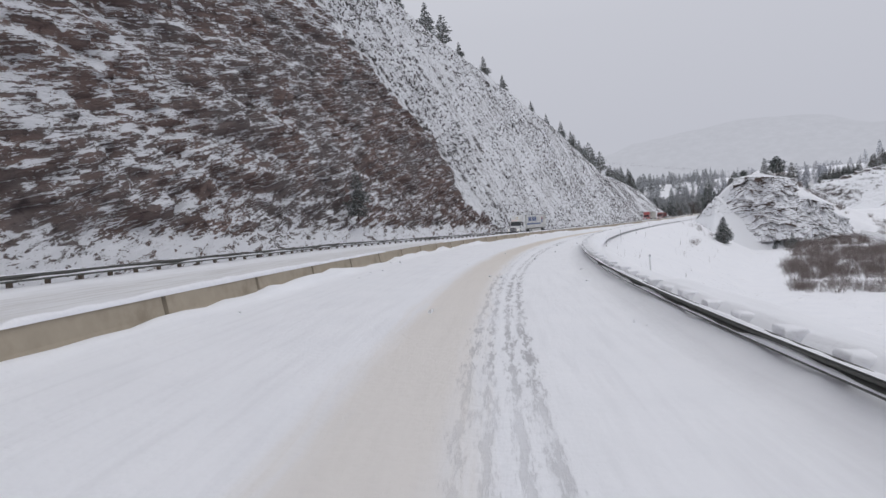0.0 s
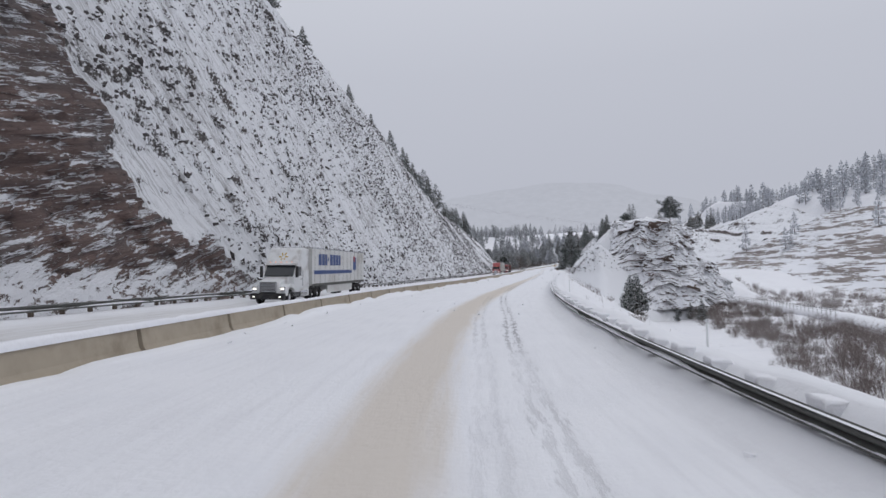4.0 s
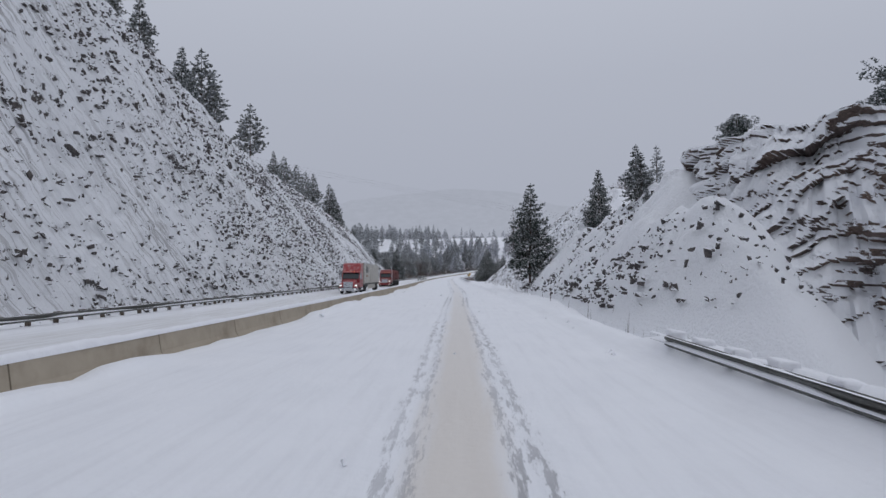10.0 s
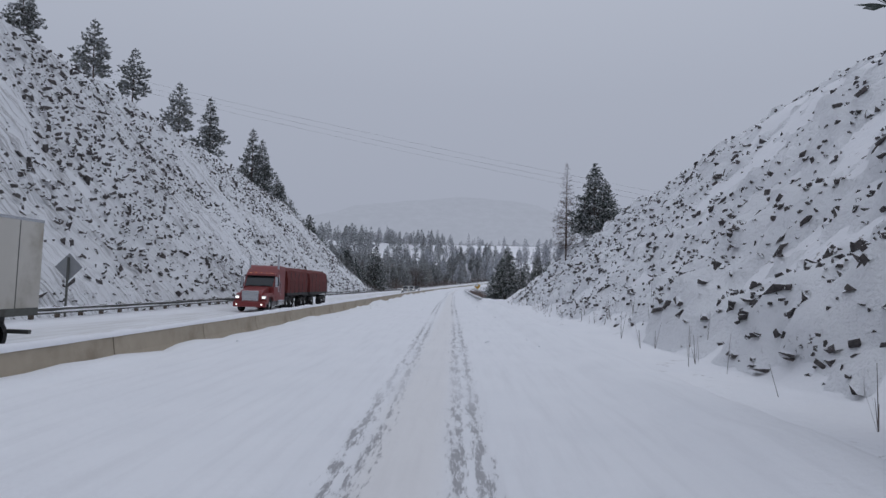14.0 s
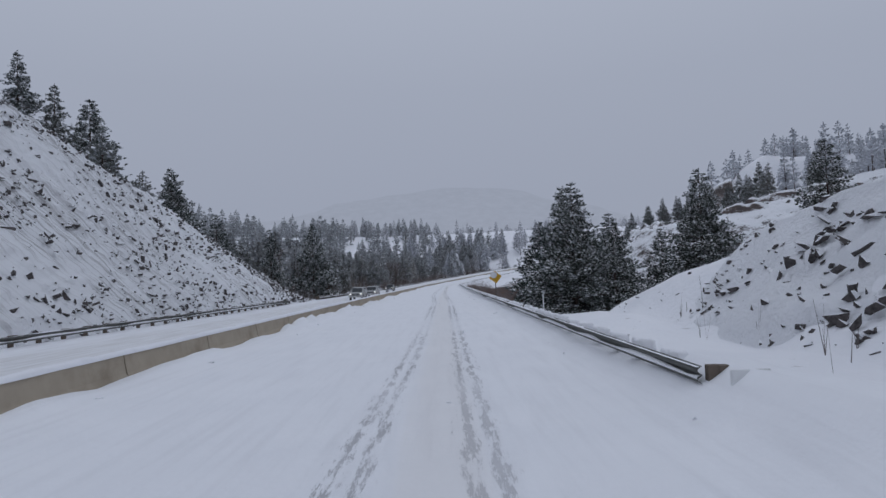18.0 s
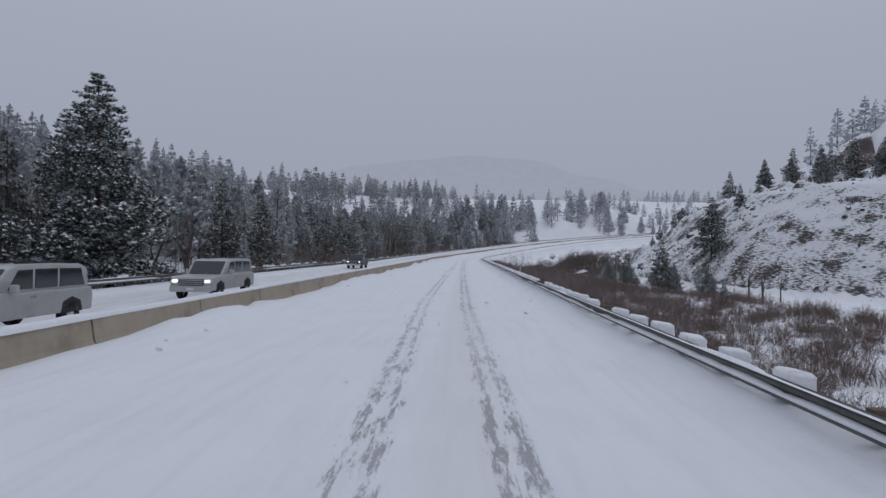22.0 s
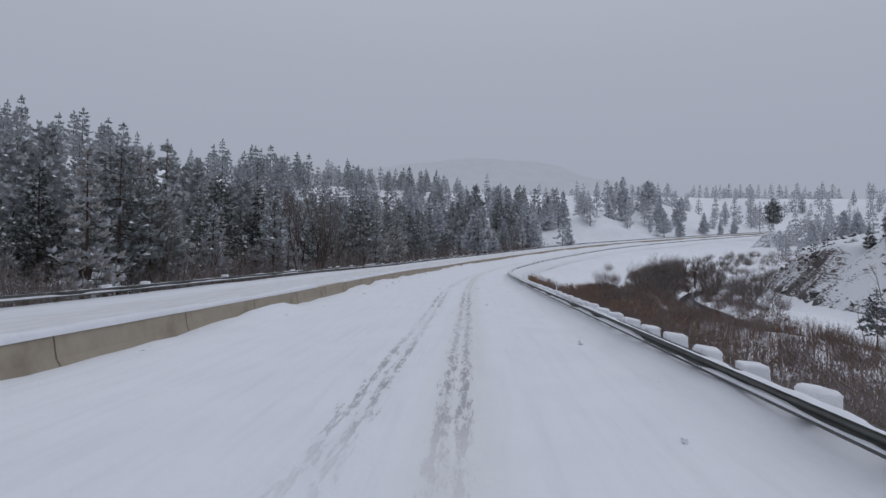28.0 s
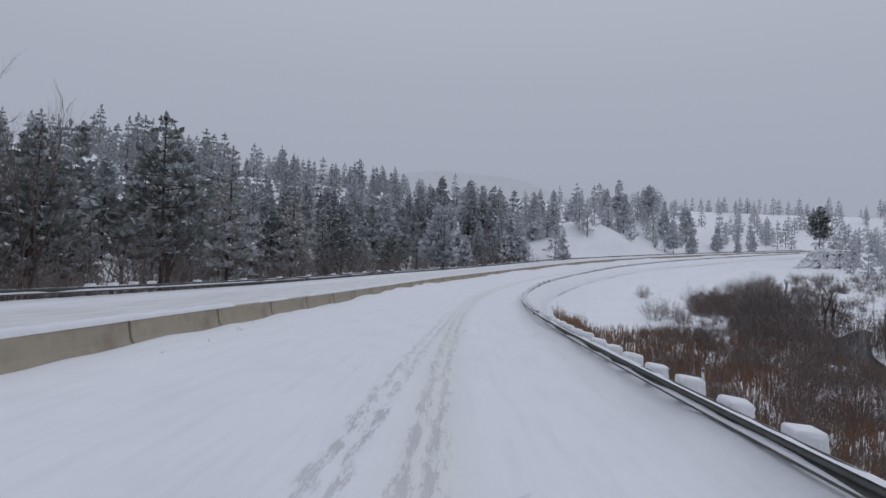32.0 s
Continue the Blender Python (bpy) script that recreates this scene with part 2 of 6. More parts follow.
M_CLIFF = cliff_material()
M_SLOPE = rock_snow("rocky_snow_slope", (.10, .092, .092), (.15, .128, .12), .10, 3.4, False, .16, 1, 1.2)
M_TALUS = rock_snow("rocky_talus", (.10, .092, .092), (.15, .128, .12), .10, 3.0, False, .16, 1, 1.25, True)
M_OUTCROP = rock_snow("outcrop_rock", (.125, .10, .092), (.21, .15, .12), -.13, .8, True, .45, 2.8, 2.0)
M_BANDS = bands_material()
M_HILL = rock_snow("rocky_hillside_stone", (.12, .105, .10), (.20, .15, .13), .66, 1.1, True, .6, 4.5, .9)
M_STONE = rock_snow("loose_stone", (.115, .105, .106), (.16, .14, .134), .36, 2.0)
M_CONCRETE = plain("barrier_concrete", (.37, .32, .25), .85, 0, .14, 2.5, .3, (.24, .20, .15), .8)
M_STEEL = plain("galvanised_steel", (.115, .118, .11), .75, .15, .3, 4, .35, (.07, .062, .054), 2.2)
M_POST = plain("weathered_post", (.13, .105, .085), .9, 0, .3, 7)
M_BARK = plain("pine_bark", (.085, .06, .05), .95, 0, .35, 9)
M_TWIG = plain("grey_twig", (.165, .14, .13), .9, 0, .3, 5)
M_SCRUB = plain("brown_scrub", (.20, .168, .157), .9, 0, .3, 5)
M_WILLOW = plain("red_brown_willow", (.165, .122, .106), .9, 0, .35, 2)
M_STRAW = plain("dry_grass", (.33, .25, .15), .9, 0, .3, 4)


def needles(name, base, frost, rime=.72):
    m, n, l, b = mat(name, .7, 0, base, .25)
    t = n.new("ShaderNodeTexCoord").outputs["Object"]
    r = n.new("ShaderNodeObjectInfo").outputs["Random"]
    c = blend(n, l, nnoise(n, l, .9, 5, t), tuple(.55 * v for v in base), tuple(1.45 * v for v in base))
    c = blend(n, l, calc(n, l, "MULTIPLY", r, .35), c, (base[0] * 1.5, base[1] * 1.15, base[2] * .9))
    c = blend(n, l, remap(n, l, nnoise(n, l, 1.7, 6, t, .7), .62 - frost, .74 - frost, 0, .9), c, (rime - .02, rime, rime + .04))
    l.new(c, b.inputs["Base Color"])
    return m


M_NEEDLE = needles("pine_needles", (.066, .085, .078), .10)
# Frosted needles with haze painted in too: paler base, duller rime.
M_FROSTHAZE = needles("frost_haze_needles", (.34, .355, .355), .17, .56)
M_MIDGREEN = needles("dusted_haze_needles", (.16, .178, .172), .14, .48)
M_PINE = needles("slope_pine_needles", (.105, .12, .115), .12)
# Palest needles: snow dusting plus the haze of distance put into the colour.
M_FARNEEDLE = needles("snow_haze_needles", (.45, .46, .49), .24, .66)

# ---- alignment of the motorway: station s along it, offset l to its right ----
KS = [-150, 0, 40, 80, 120, 160, 200, 300, 450, 560, 620, 660, 700, 800, 1000, 1100, 1300]
KK = [.00283, .00283, .0031, .00327, .0027, .00072, -.00026, -.00021, .00023, -.00012, .00122, .0028, .0040, .0044, .0044, .0, .0]
SG = np.arange(-150.0, 1301.0, 1.0)
_k = np.interp(SG, KS, KK)
HG = np.r_[0, np.cumsum((_k[1:] + _k[:-1]) / 2)]
HG = HG - HG[150] + 0.0619
XG = np.r_[0, np.cumsum(np.sin((HG[1:] + HG[:-1]) / 2))]
YG = np.r_[0, np.cumsum(np.cos((HG[1:] + HG[:-1]) / 2))]
XG, YG = XG - XG[150] - 0.165, YG - YG[150] - 0.006
BARRIER_L, RAIL_L = -9.2, -19.0


def plan(s, l):
    """World x, y of station s and offset l."""
    h = np.interp(s, SG, HG)
    return np.interp(s, SG, XG) + l * np.cos(h), np.interp(s, SG, YG) - l * np.sin(h)


def heading(s):
    return float(np.interp(s, SG, HG))


def bank(s):
    return np.interp(s, [-30, 60, 170, 570, 700], [.07, .065, 0, 0, .055])


def grade(s):
    """Height of the road's line."""
    d = np.clip(np.asarray(s, float) - 640, 0, 300)
    return np.where(d < 130, .0003 * d * d, 5.07 + .078 * (d - 130))


def rail_r(s):
    return np.interp(s, [-30, 30, 100, 160, 220, 360, 700], [4.4, 4.8, 5.0, 5.5, 5.7, 4.3, 4.3])


def road_z(s, l):
    return grade(s) - bank(s) * np.clip(l, -20, 7)


# ---- noise on arrays ----
_rng = np.random.RandomState(7)
_perm = _rng.permutation(4096)
_val = _rng.rand(4096) * 2 - 1


def _h(i, j, k):
    return _val[_perm[(_perm[(_perm[i % 4096] + j) % 4096] + k) % 4096]]


def vnoise(x, y, z=0.0):
    x, y, z = np.broadcast_arrays(np.asarray(x, float), np.asarray(y, float), np.asarray(z, float))
    i, j, k = np.floor(x).astype(int), np.floor(y).astype(int), np.floor(z).astype(int)
    u, v, w = x - i, y - j, z - k
    u, v, w = u * u * (3 - 2 * u), v * v * (3 - 2 * v), w * w * (3 - 2 * w)
    out = 0
    for a in (0, 1):
        for b in (0, 1):
            for c in (0, 1):
                out = out + _h(i + a, j + b, k + c) * (u if a else 1 - u) * (v if b else 1 - v) * (w if c else 1 - w)
    return out


def fbm(x, y, z=0.0, n=4):
    out, amp = 0, 1.0
    for o in range(n):
        out = out + amp * vnoise(np.asarray(x) * 2 ** o + 17 * o, np.asarray(y) * 2 ** o + 5 * o, np.asarray(z) * 2 ** o)
        amp *= .5
    return out


def smooth(a, b, x):
    t = np.clip((np.asarray(x, float) - a) / (b - a), 0, 1)
    return t * t * (3 - 2 * t)


# ---- shape of the land ----
def left_crest(s):
    return np.interp(s, [-150, 0, 60, 110, 138, 167, 190, 226, 250, 280, 310, 350, 388, 412, 425, 440, 452, 460, 466, 472],
                     [48, 50, 53, 53, 50, 46.5, 44, 39, 35, 29.5, 24.5, 23, 21.5, 19.5, 16, 11, 6.5, 3.2, 1.2, 0])


def left_run(s):
    """How far the cut slope leans back; its nose is narrower."""
    return np.interp(s, [400, 425, 450, 468], [16.5, 14, 9, 4])


def cliff_edge(z):
    """Station at which the brown cliff gives way to the talus, by height."""
    return np.interp(z, [0, 5, 12, 18, 24, 30, 36, 46], [132, 128, 122, 116, 109, 101, 92, 78])


def right_crest(s):
    return np.interp(s, [272, 288, 300, 325, 336, 345, 358, 367, 371, 376, 382, 388, 392, 397, 402, 408], [0, 6.0, 16.5, 21.0, 20.0, 16.8, 12.9, 10.3, 9.3, 7.7, 5.6, 3.9, 2.7, 1.1, .25, 0])


def valley(s):
    return np.interp(s, [-150, 0, 120, 215, 300, 350, 385, 420, 460, 640, 760], [10, 10, 11, 11.5, 11.5, 10, 3, 2.5, 4.6, 4.6, 3.5])


def hill_toe(s):
    return np.interp(s, [-150, 100, 300, 420, 500, 560, 620, 680, 740, 900], [205, 168, 118, 102, 74, 50, 46, 54, 66, 95])


def river_l(s):
    return hill_toe(s) - 11 + 3 * np.sin(np.asarray(s) * .035)


def land_z(s, l):
    """Height of the snow-covered ground."""
    s, l = np.asarray(s, float), np.asarray(l, float)
    z = road_z(s, l)
    # to the left: cut slope, then forest floor
    u = -20.0 - l
    crest = left_crest(s)
    run = left_run(s)
    cut = np.clip((u - 2.0) / run, 0, 1)
    left = -.35 * smooth(0, 2, u) + crest * cut + np.clip(u - 2 - run, 0, 200) * .22 * smooth(0, 20, crest)
    forest = -1.6 * smooth(1, 7, u) + np.clip(u - 12, 0, 120) * .21 + np.clip(u - 70, 0, 70) * .16
    left = left + forest * smooth(445, 485, s)
    left = left + smooth(1, 9, u) * (14 * np.exp(-((s - 845) / 24) ** 2 - ((l + 40) / 16) ** 2) + 9 * np.exp(-((s - 800) / 26) ** 2 - ((l + 62) / 22) ** 2) + 16 * np.exp(-((s - 900) / 40) ** 2 - ((l + 75) / 30) ** 2))
    # to the right: bank, valley floor, cut slope, hillside
    v = l - rail_r(s) - 1.0 + .55 * smooth(366, 380, s)
    depth = valley(s)
    down = -np.minimum(np.clip(v, 0, 500) * .55, depth) * smooth(0, 1.5, v)
    rise = right_crest(s)
    up = np.clip((l - 10.5) * 1.05, 0, None)
    ridge = np.minimum(np.minimum(up, rise), np.clip(rise - .45 * (l - 34 - rise * .3), -20, None))
    ridge = np.where(rise > .05, np.maximum(ridge, 0), 0)
    keep = np.maximum(smooth(0, 2.5, rise), smooth(222, 262, s) * smooth(407, 396, s) * smooth(24, 14, l))
    right = down * (1 - keep * smooth(60, 25, l)) + np.where(l > 10.5, ridge, 0)
    hill = np.clip(l - hill_toe(s), 0, 95)
    bluff = smooth(500, 545, s) * smooth(654, 638, s)
    low = (hill * (.45 + .19 * smooth(470, 540, s) * smooth(760, 680, s)) + .38 * np.clip(l - hill_toe(s) - 95, 0, 95) * smooth(620, 480, s)) * hill / (hill + 6)
    steep = np.minimum(hill, 23 + .2 * (hill - 23)) * hill / (hill + 1.5)
    tier = smooth(636, 646, s) * smooth(731, 721, s + 1.5 * vnoise(s * .3, l * .3))
    shelf = np.minimum(1.15 * hill, 8.5 + .12 * hill) * hill / (hill + .8)
    right = right + np.maximum(low * (1 - bluff) + steep * bluff, shelf * tier) - 1.6 * np.exp(-((l - river_l(s)) / 4.0) ** 2) * smooth(430, 470, s) + smooth(0, 10, hill) * 1.8 * vnoise(s * .04, l * .05)
    rough = np.where(u > 0, left, np.where(v > 0, right, 0))
    bump = fbm(s * .11, l * .13) * .28 + vnoise(s * .5, l * .5) * .07
    far = np.clip(np.maximum(u - 1, v - .5), 0, 4) / 4
    return z + rough + bump * far


def place(s, l, dz=0.0, turn=0.0):
    """Pose standing on the land; turn in degrees from the road's heading."""
    x, y = plan(s, l)
    return pose(float(x), float(y), float(land_z(s, l)) + dz, 0, 0, -math.degrees(heading(s)) + turn)


# ---- building helpers ----
def mesh_ob(name, verts, faces, material, parent=None, smooth_faces=False, uvs=None):
    me = bpy.data.meshes.new(name)
    me.from_pydata(np.asarray(verts, float).tolist(), [], faces if isinstance(faces, list) else faces.tolist())
    if smooth_faces:
        me.polygons.foreach_set("use_smooth", [True] * len(me.polygons))
    for key, uv in (uvs or {}).items():
        layer = me.uv_layers.new(name=key)
        idx = np.empty(len(me.loops), int)
        me.loops.foreach_get("vertex_index", idx)
        layer.data.foreach_set("uv", np.asarray(uv, float)[idx].ravel())
    me.materials.append(material)
    ob = new(name, me)
    if parent:
        ob.parent = parent
    return ob


def part(name, bm, material, parent=None, label=""):
    me = bpy.data.meshes.new(name)
    bm.to_mesh(me)
    bm.free()
    me.materials.append(material)
    ob = new(name, me)
    if parent:
        ob.parent = parent
    return tagged(ob, label) if label else ob


def share(name, me, parent, m):
    ob = new(name, me)
    ob.parent = parent
    ob.matrix_basis = m
    return ob


def thing(name, label, category, group="", m=None, kind=""):
    ob = new(name)
    if m:
        ob.matrix_basis = m
    return tagged(ob, label, category, group, kind)


def box(bm, x0, y0, z0, x1, y1, z1, bevel=0.0, seg=1):
    r = bmesh.ops.create_cube(bm, size=1)
    for v in r["verts"]:
        v.co = Vector(((x0 + x1) / 2 + v.co.x * (x1 - x0), (y0 + y1) / 2 + v.co.y * (y1 - y0), (z0 + z1) / 2 + v.co.z * (z1 - z0)))
    if bevel:
        bmesh.ops.bevel(bm, geom=list({e for v in r["verts"] for e in v.link_edges}), offset=bevel, segments=seg, affect="EDGES", profile=.6)
    return bm


def cyl(bm, a, b, r0, r1=None, seg=10, caps=True):
    a, b = Vector(a), Vector(b)
    d = b - a
    m = Matrix.Translation((a + b) / 2) @ d.to_track_quat("Z", "Y").to_matrix().to_4x4()
    bmesh.ops.create_cone(bm, cap_ends=caps, segments=seg, radius1=r0, radius2=r0 if r1 is None else r1, depth=d.length, matrix=m)
    return bm


def prism(bm, outline, x0, x1, bevel=0.0):
    """A profile in y, z drawn along x."""
    n = len(outline)
    a = [bm.verts.new((x0, y, z)) for y, z in outline]
    b = [bm.verts.new((x1, y, z)) for y, z in outline]
    faces = [bm.faces.new(a[::-1]), bm.faces.new(b)]
    for i in range(n):
        faces.append(bm.faces.new((a[i], a[(i + 1) % n], b[(i + 1) % n], b[i])))
    bmesh.ops.recalc_face_normals(bm, faces=faces)
    if bevel:
        bmesh.ops.bevel(bm, geom=list({e for f in faces for e in f.edges}), offset=bevel, segments=2, affect="EDGES", profile=.6)
    return bm


def grid_faces(n, m):
    i = np.arange(n - 1)[:, None] * m + np.arange(m - 1)[None]
    return np.stack([i, i + 1, i + m + 1, i + m], -1).reshape(-1, 4)


def sweep(name, stations, profile, material, parent=None, closed=True, smooth_faces=False, shift=None):
    """A cross-section (l, z) drawn along the road; shift(s) gives the offset of its zero and its height."""
    st = np.asarray(stations, float)
    pr = np.asarray(profile, float)
    l0, z0 = shift(st)
    L = l0[:, None] + pr[None, :, 0]
    x, y = plan(st[:, None] + 0 * L, L)
    z = z0[:, None] + pr[None, :, 1]
    v = np.stack([x, y, z], -1).reshape(-1, 3)
    n, m = len(st), len(pr)
    faces = []
    for j in range(m if closed else m - 1):
        k = (j + 1) % m
        for i in range(n - 1):
            faces.append((i * m + j, i * m + k, (i + 1) * m + k, (i + 1) * m + j))
    if closed:
        faces += [tuple(range(m)), tuple(range((n - 1) * m, n * m))[::-1]]
    return mesh_ob(name, v, faces, material, parent, smooth_faces)

# ---- the setting: ground, road, rock faces ----
def build_ground():
    st = np.arange(-140.0, 1291.0, 2.5)
    a = np.r_[np.linspace(0, 12, 13)[:-1], np.linspace(12, 50, 30)[:-1], np.linspace(50, 130, 34)[:-1], np.linspace(130, 420, 34)]
    b = np.r_[np.linspace(0, 12, 17)[:-1], np.linspace(12, 60, 41)[:-1], np.linspace(60, 130, 40)[:-1], np.linspace(130, 330, 26)]
    left = -19.2 - a[::-1]
    reach = (np.interp(st, [560, 650, 1020, 1100], [330, 190, 190, 330]) - 60) / 270
    L = np.empty((len(st), len(a) + 1 + len(b)))
    L[:, : len(a)] = left[None]
    L[:, len(a)] = -6
    L[:, len(a) + 1 :] = 6.6 + np.where(b[None] > 60, 60 + (b[None] - 60) * reach[:, None], b[None])
    S = st[:, None] + 0 * L
    x, y = plan(S, L)
    z = land_z(S, L)
    z = np.where((L > hill_toe(S) + 2) & (L < hill_toe(S) + 84), z - 2.2 * smooth(2, 12, L - hill_toe(S)), z)
    on_road = (L > -19.15) & (L < 6.55)
    z = np.where(on_road, road_z(S, L) - .35, z)
    z = np.where(np.abs(L + 19.2) < .01, road_z(S, L) - .12, z)
    z = np.where(np.abs(L - 6.6) < .01, z - .12, z)
    # the fine rock faces stand a little before this sheet
    cut = (L < -22.5) & (L > -21.5 - left_run(S)) & (S < 468)
    z = np.where(cut, z - 2.6 * smooth(0, 4, left_crest(S)) - 15 * smooth(-22.4, -25, L) * smooth(137, 112, S), z)
    cut = (L > 11.5) & (L < 26) & (S > 275) & (S < 398)
    z = np.where(cut, z - .5 * smooth(0, 2, right_crest(S)) * smooth(392, 386, S), z)
    v = np.stack([x, y, z], -1).reshape(-1, 3)
    ob = mesh_ob("ground", v, grid_faces(*L.shape), M_SNOW, None, True)
    tagged(ob, "rolling snow-covered ground with dry weeds poking through", "ground", kind="structure")


def track_r(s):
    return np.interp(s, [-20, 30, 60, 95, 112, 138, 146, 165, 195, 225, 248, 287, 330, 365, 390, 425, 450, 465, 520, 560, 590, 640], [.3, .5, 1.2, 1.7, 1.9, .9, .7, .6, 1.0, .7, .35, .75, .5, .35, .5, .7, .3, .0, -.3, -.35, -.45, -.2])


def track_l(s):
    return np.interp(s, [-20, 60, 95, 150, 195, 240, 270, 287, 330, 365, 390, 425, 450, 465, 500, 560, 590, 640], [-.5, -.1, .7, -.4, -.7, -1.2, -1.1, -.85, -1.3, -1.45, -1.1, -1.0, -1.6, -2.0, -1.9, -1.9, -2.1, -.9])


def build_road():
    st = np.arange(-140.0, 1201.0, 1.25)
    lv = np.r_[np.linspace(-19.3, -10.6, 18), np.linspace(-10.2, -8.0, 12), np.linspace(-7.5, -3, 12), np.linspace(-2.6, 3.2, 37), np.linspace(3.6, 6.9, 12)]
    L = np.broadcast_to(lv, (len(st), len(lv))).copy()
    S = st[:, None] + 0 * L
    x, y = plan(S, L)
    z = road_z(S, L)
    # ruts, ploughed edges, snow against the barrier
    z = z - .035 * np.exp(-((L - track_r(S)) / .28) ** 2) - .03 * np.exp(-((L - track_l(S)) / .28) ** 2)
    z = z + .012 * vnoise(S * .7, L * 2.2) + .03 * vnoise(S * .13, L * .5)
    lump = np.clip(.10 + .26 * fbm(S * .09, 3.3, 0) + .12 * vnoise(S * .6, 9.1), .02, .5)
    z = z + lump * np.exp(-((L - BARRIER_L - .35) / .38) ** 2) + .5 * lump * np.exp(-((L - BARRIER_L + .4) / .5) ** 2)
    edge = np.clip(.10 + .10 * vnoise(S * .21, 1.7) + .07 * vnoise(S * .9, L), 0, .4)
    tail = smooth(7.0, 6.1, L)
    late = smooth(366, 380, S)
    z = z + (edge + .16 + .11 * np.where((S > 221) & (S < 366), 0, 1)) * smooth(rail_r(S) - .9, rail_r(S) + .1, L) * tail + .22 * smooth(-17.6, -18.9, L)
    z = z - .55 * late * np.clip(L - rail_r(S) - .45, 0, 9)
    z = z + (.42 - .3 * late + .06 * vnoise(S * .5, L * 2)) * tail * smooth(rail_r(S) + .05, rail_r(S) + .45, L) * np.where((S > 219) & (S < 366), smooth(1, .4, (S > 219) * 1.0), 1)
    chunk = np.clip(fbm(S * .33, 6.6) - .15, 0, 1) * (.25 + .75 * smooth(350, 385, S) * smooth(450, 425, S))
    z = z + .45 * chunk * np.exp(-((L - BARRIER_L - .42) / .33) ** 2)
    v = np.stack([x, y, z], -1).reshape(-1, 3)
    sand_c = np.interp(S, [-20, 60, 120, 150, 190, 260], [-1.5, -1.4, -.6, .1, 0, -.2])
    sand_w = np.interp(S, [-20, 100, 150, 190, 260], [1.5, 1.15, 1.25, .85, .8])
    sand_a = np.interp(S, [-20, 60, 150, 200, 250, 300, 1000], [.35, .65, .8, .6, .35, .16, .10])
    uvs = {"lane": np.stack([L, S], -1).reshape(-1, 2), "tracks": np.stack([L - track_r(S), L - track_l(S)], -1).reshape(-1, 2),
           "sand": np.stack([(L - sand_c) / sand_w, sand_a], -1).reshape(-1, 2)}
    tagged(mesh_ob("road", v, grid_faces(*L.shape), M_ROAD, None, True, uvs), "motorway under packed snow with worn wheel tracks and sand", "road", kind="structure")


def build_left_face():
    st = np.arange(-80.0, 474.0, .5)
    w = np.linspace(-.02, 1.12, 172)
    S, W = np.meshgrid(st, w, indexing="ij")
    crest = left_crest(S)
    up = W * crest
    side = S - cliff_edge(up) + 5 * fbm(S * .06, up * .10) + 3 * vnoise(S * .35, up * .45)
    dark = smooth(4, -4, side) * smooth(44, 38, up + 5 * fbm(S * .05, up * .06, 2) + .05 * (S - 60))
    # terraces on the dark face, broken into blocks
    wob = .5 * fbm(S * .02, up * .04) - .20 * S + .35 * vnoise(S * .13, up * .28) + .25 * vnoise(np.floor(S * .45 + 3 * vnoise(S * .05, up * .18)) * 1.7, np.floor(up * .5) * 2.1)
    q = up / 1.15 + wob
    i = np.floor(q)
    fr = q - i
    Z = up * (1 - dark) + (i + smooth(0, .7, fr) - wob) * 1.15 * dark
    block = vnoise(np.floor(S * .5 + i * .37) * 1.9, i * 3.1, 1.0)
    out = .6 * fbm(S * .09, Z * .35, 0, 4) + .25 * vnoise(S * .8, Z * 1.6) + .4 * block
    # slanting bedding on the rest of the slope
    slant = S * .95 + Z * .62
    ridge = 1 - np.abs(fbm(slant * .42, (S - Z) * .035, 0, 2))
    out_rest = .35 * fbm(S * .10, W * 4.0, 0, 2) + .40 * np.clip(ridge, 0, 1) ** 3 + .10 * vnoise(S * .75, Z * .8) + .12 * vnoise(S * 1.9, Z * 2.1)
    push = (out * dark * 1.2 + out_rest * (1 - dark)) * smooth(0, 6, crest) * smooth(-.02, .08, W)
    # the cliff stands behind an apron of fallen stones and snow
    foot = smooth(135, 110, S)
    lean = np.where(W < .05, W / .05 * 2.6, 2.6 + (W - .05) / .95 * 13.9)
    L = -22.0 + 1.4 * foot - (left_run(S) * W * (1 - foot) + (lean + 1.4 * smooth(0, .05, W)) * foot) + push
    Z = Z + .28 * push * (1 - dark) + road_z(S, -20) - .25 + np.clip(W - 1, 0, 1) * -crest * .72
    x, y = plan(S, L)
    drift = .035 * fbm(S * .03, up * .07, 5) + .055 * smooth(54, 42, S + 3 * vnoise(S * .2, up * .2)) + .06 * smooth(24, 40, up + .10 * (S - 60)) + .055 * smooth(3.6, 1.8, up + .8 * fbm(S * .15, 1.0)) - .010
    uvs = {"fall": np.stack([S * .9 + W * crest * .45, S * .45 - W * crest * .9], -1).reshape(-1, 2), "drift": np.stack([drift, 0 * drift], -1).reshape(-1, 2)}
    ob = mesh_ob("rock_slope", np.stack([x, y, Z], -1).reshape(-1, 3), grid_faces(*S.shape), M_TALUS, None, True, uvs)
    ob.data.materials.append(M_CLIFF)
    d = dark[:-1, :-1].ravel() > .5
    ob.data.polygons.foreach_set("material_index", d.astype(np.int32))
    tagged(ob, "steep rock cut with dark layered ledges and snow-plastered talus", "rock slope", kind="structure")


def slope_push(S, L, Z, rise, W):
    push = .75 * fbm(S * .16, L * .2, 3, 3) + .5 * vnoise(S * .8, Z * .9) + .3 * vnoise(S * 1.7, Z * 1.9)
    return push * smooth(2, 10, rise) * smooth(-.05, .1, W)


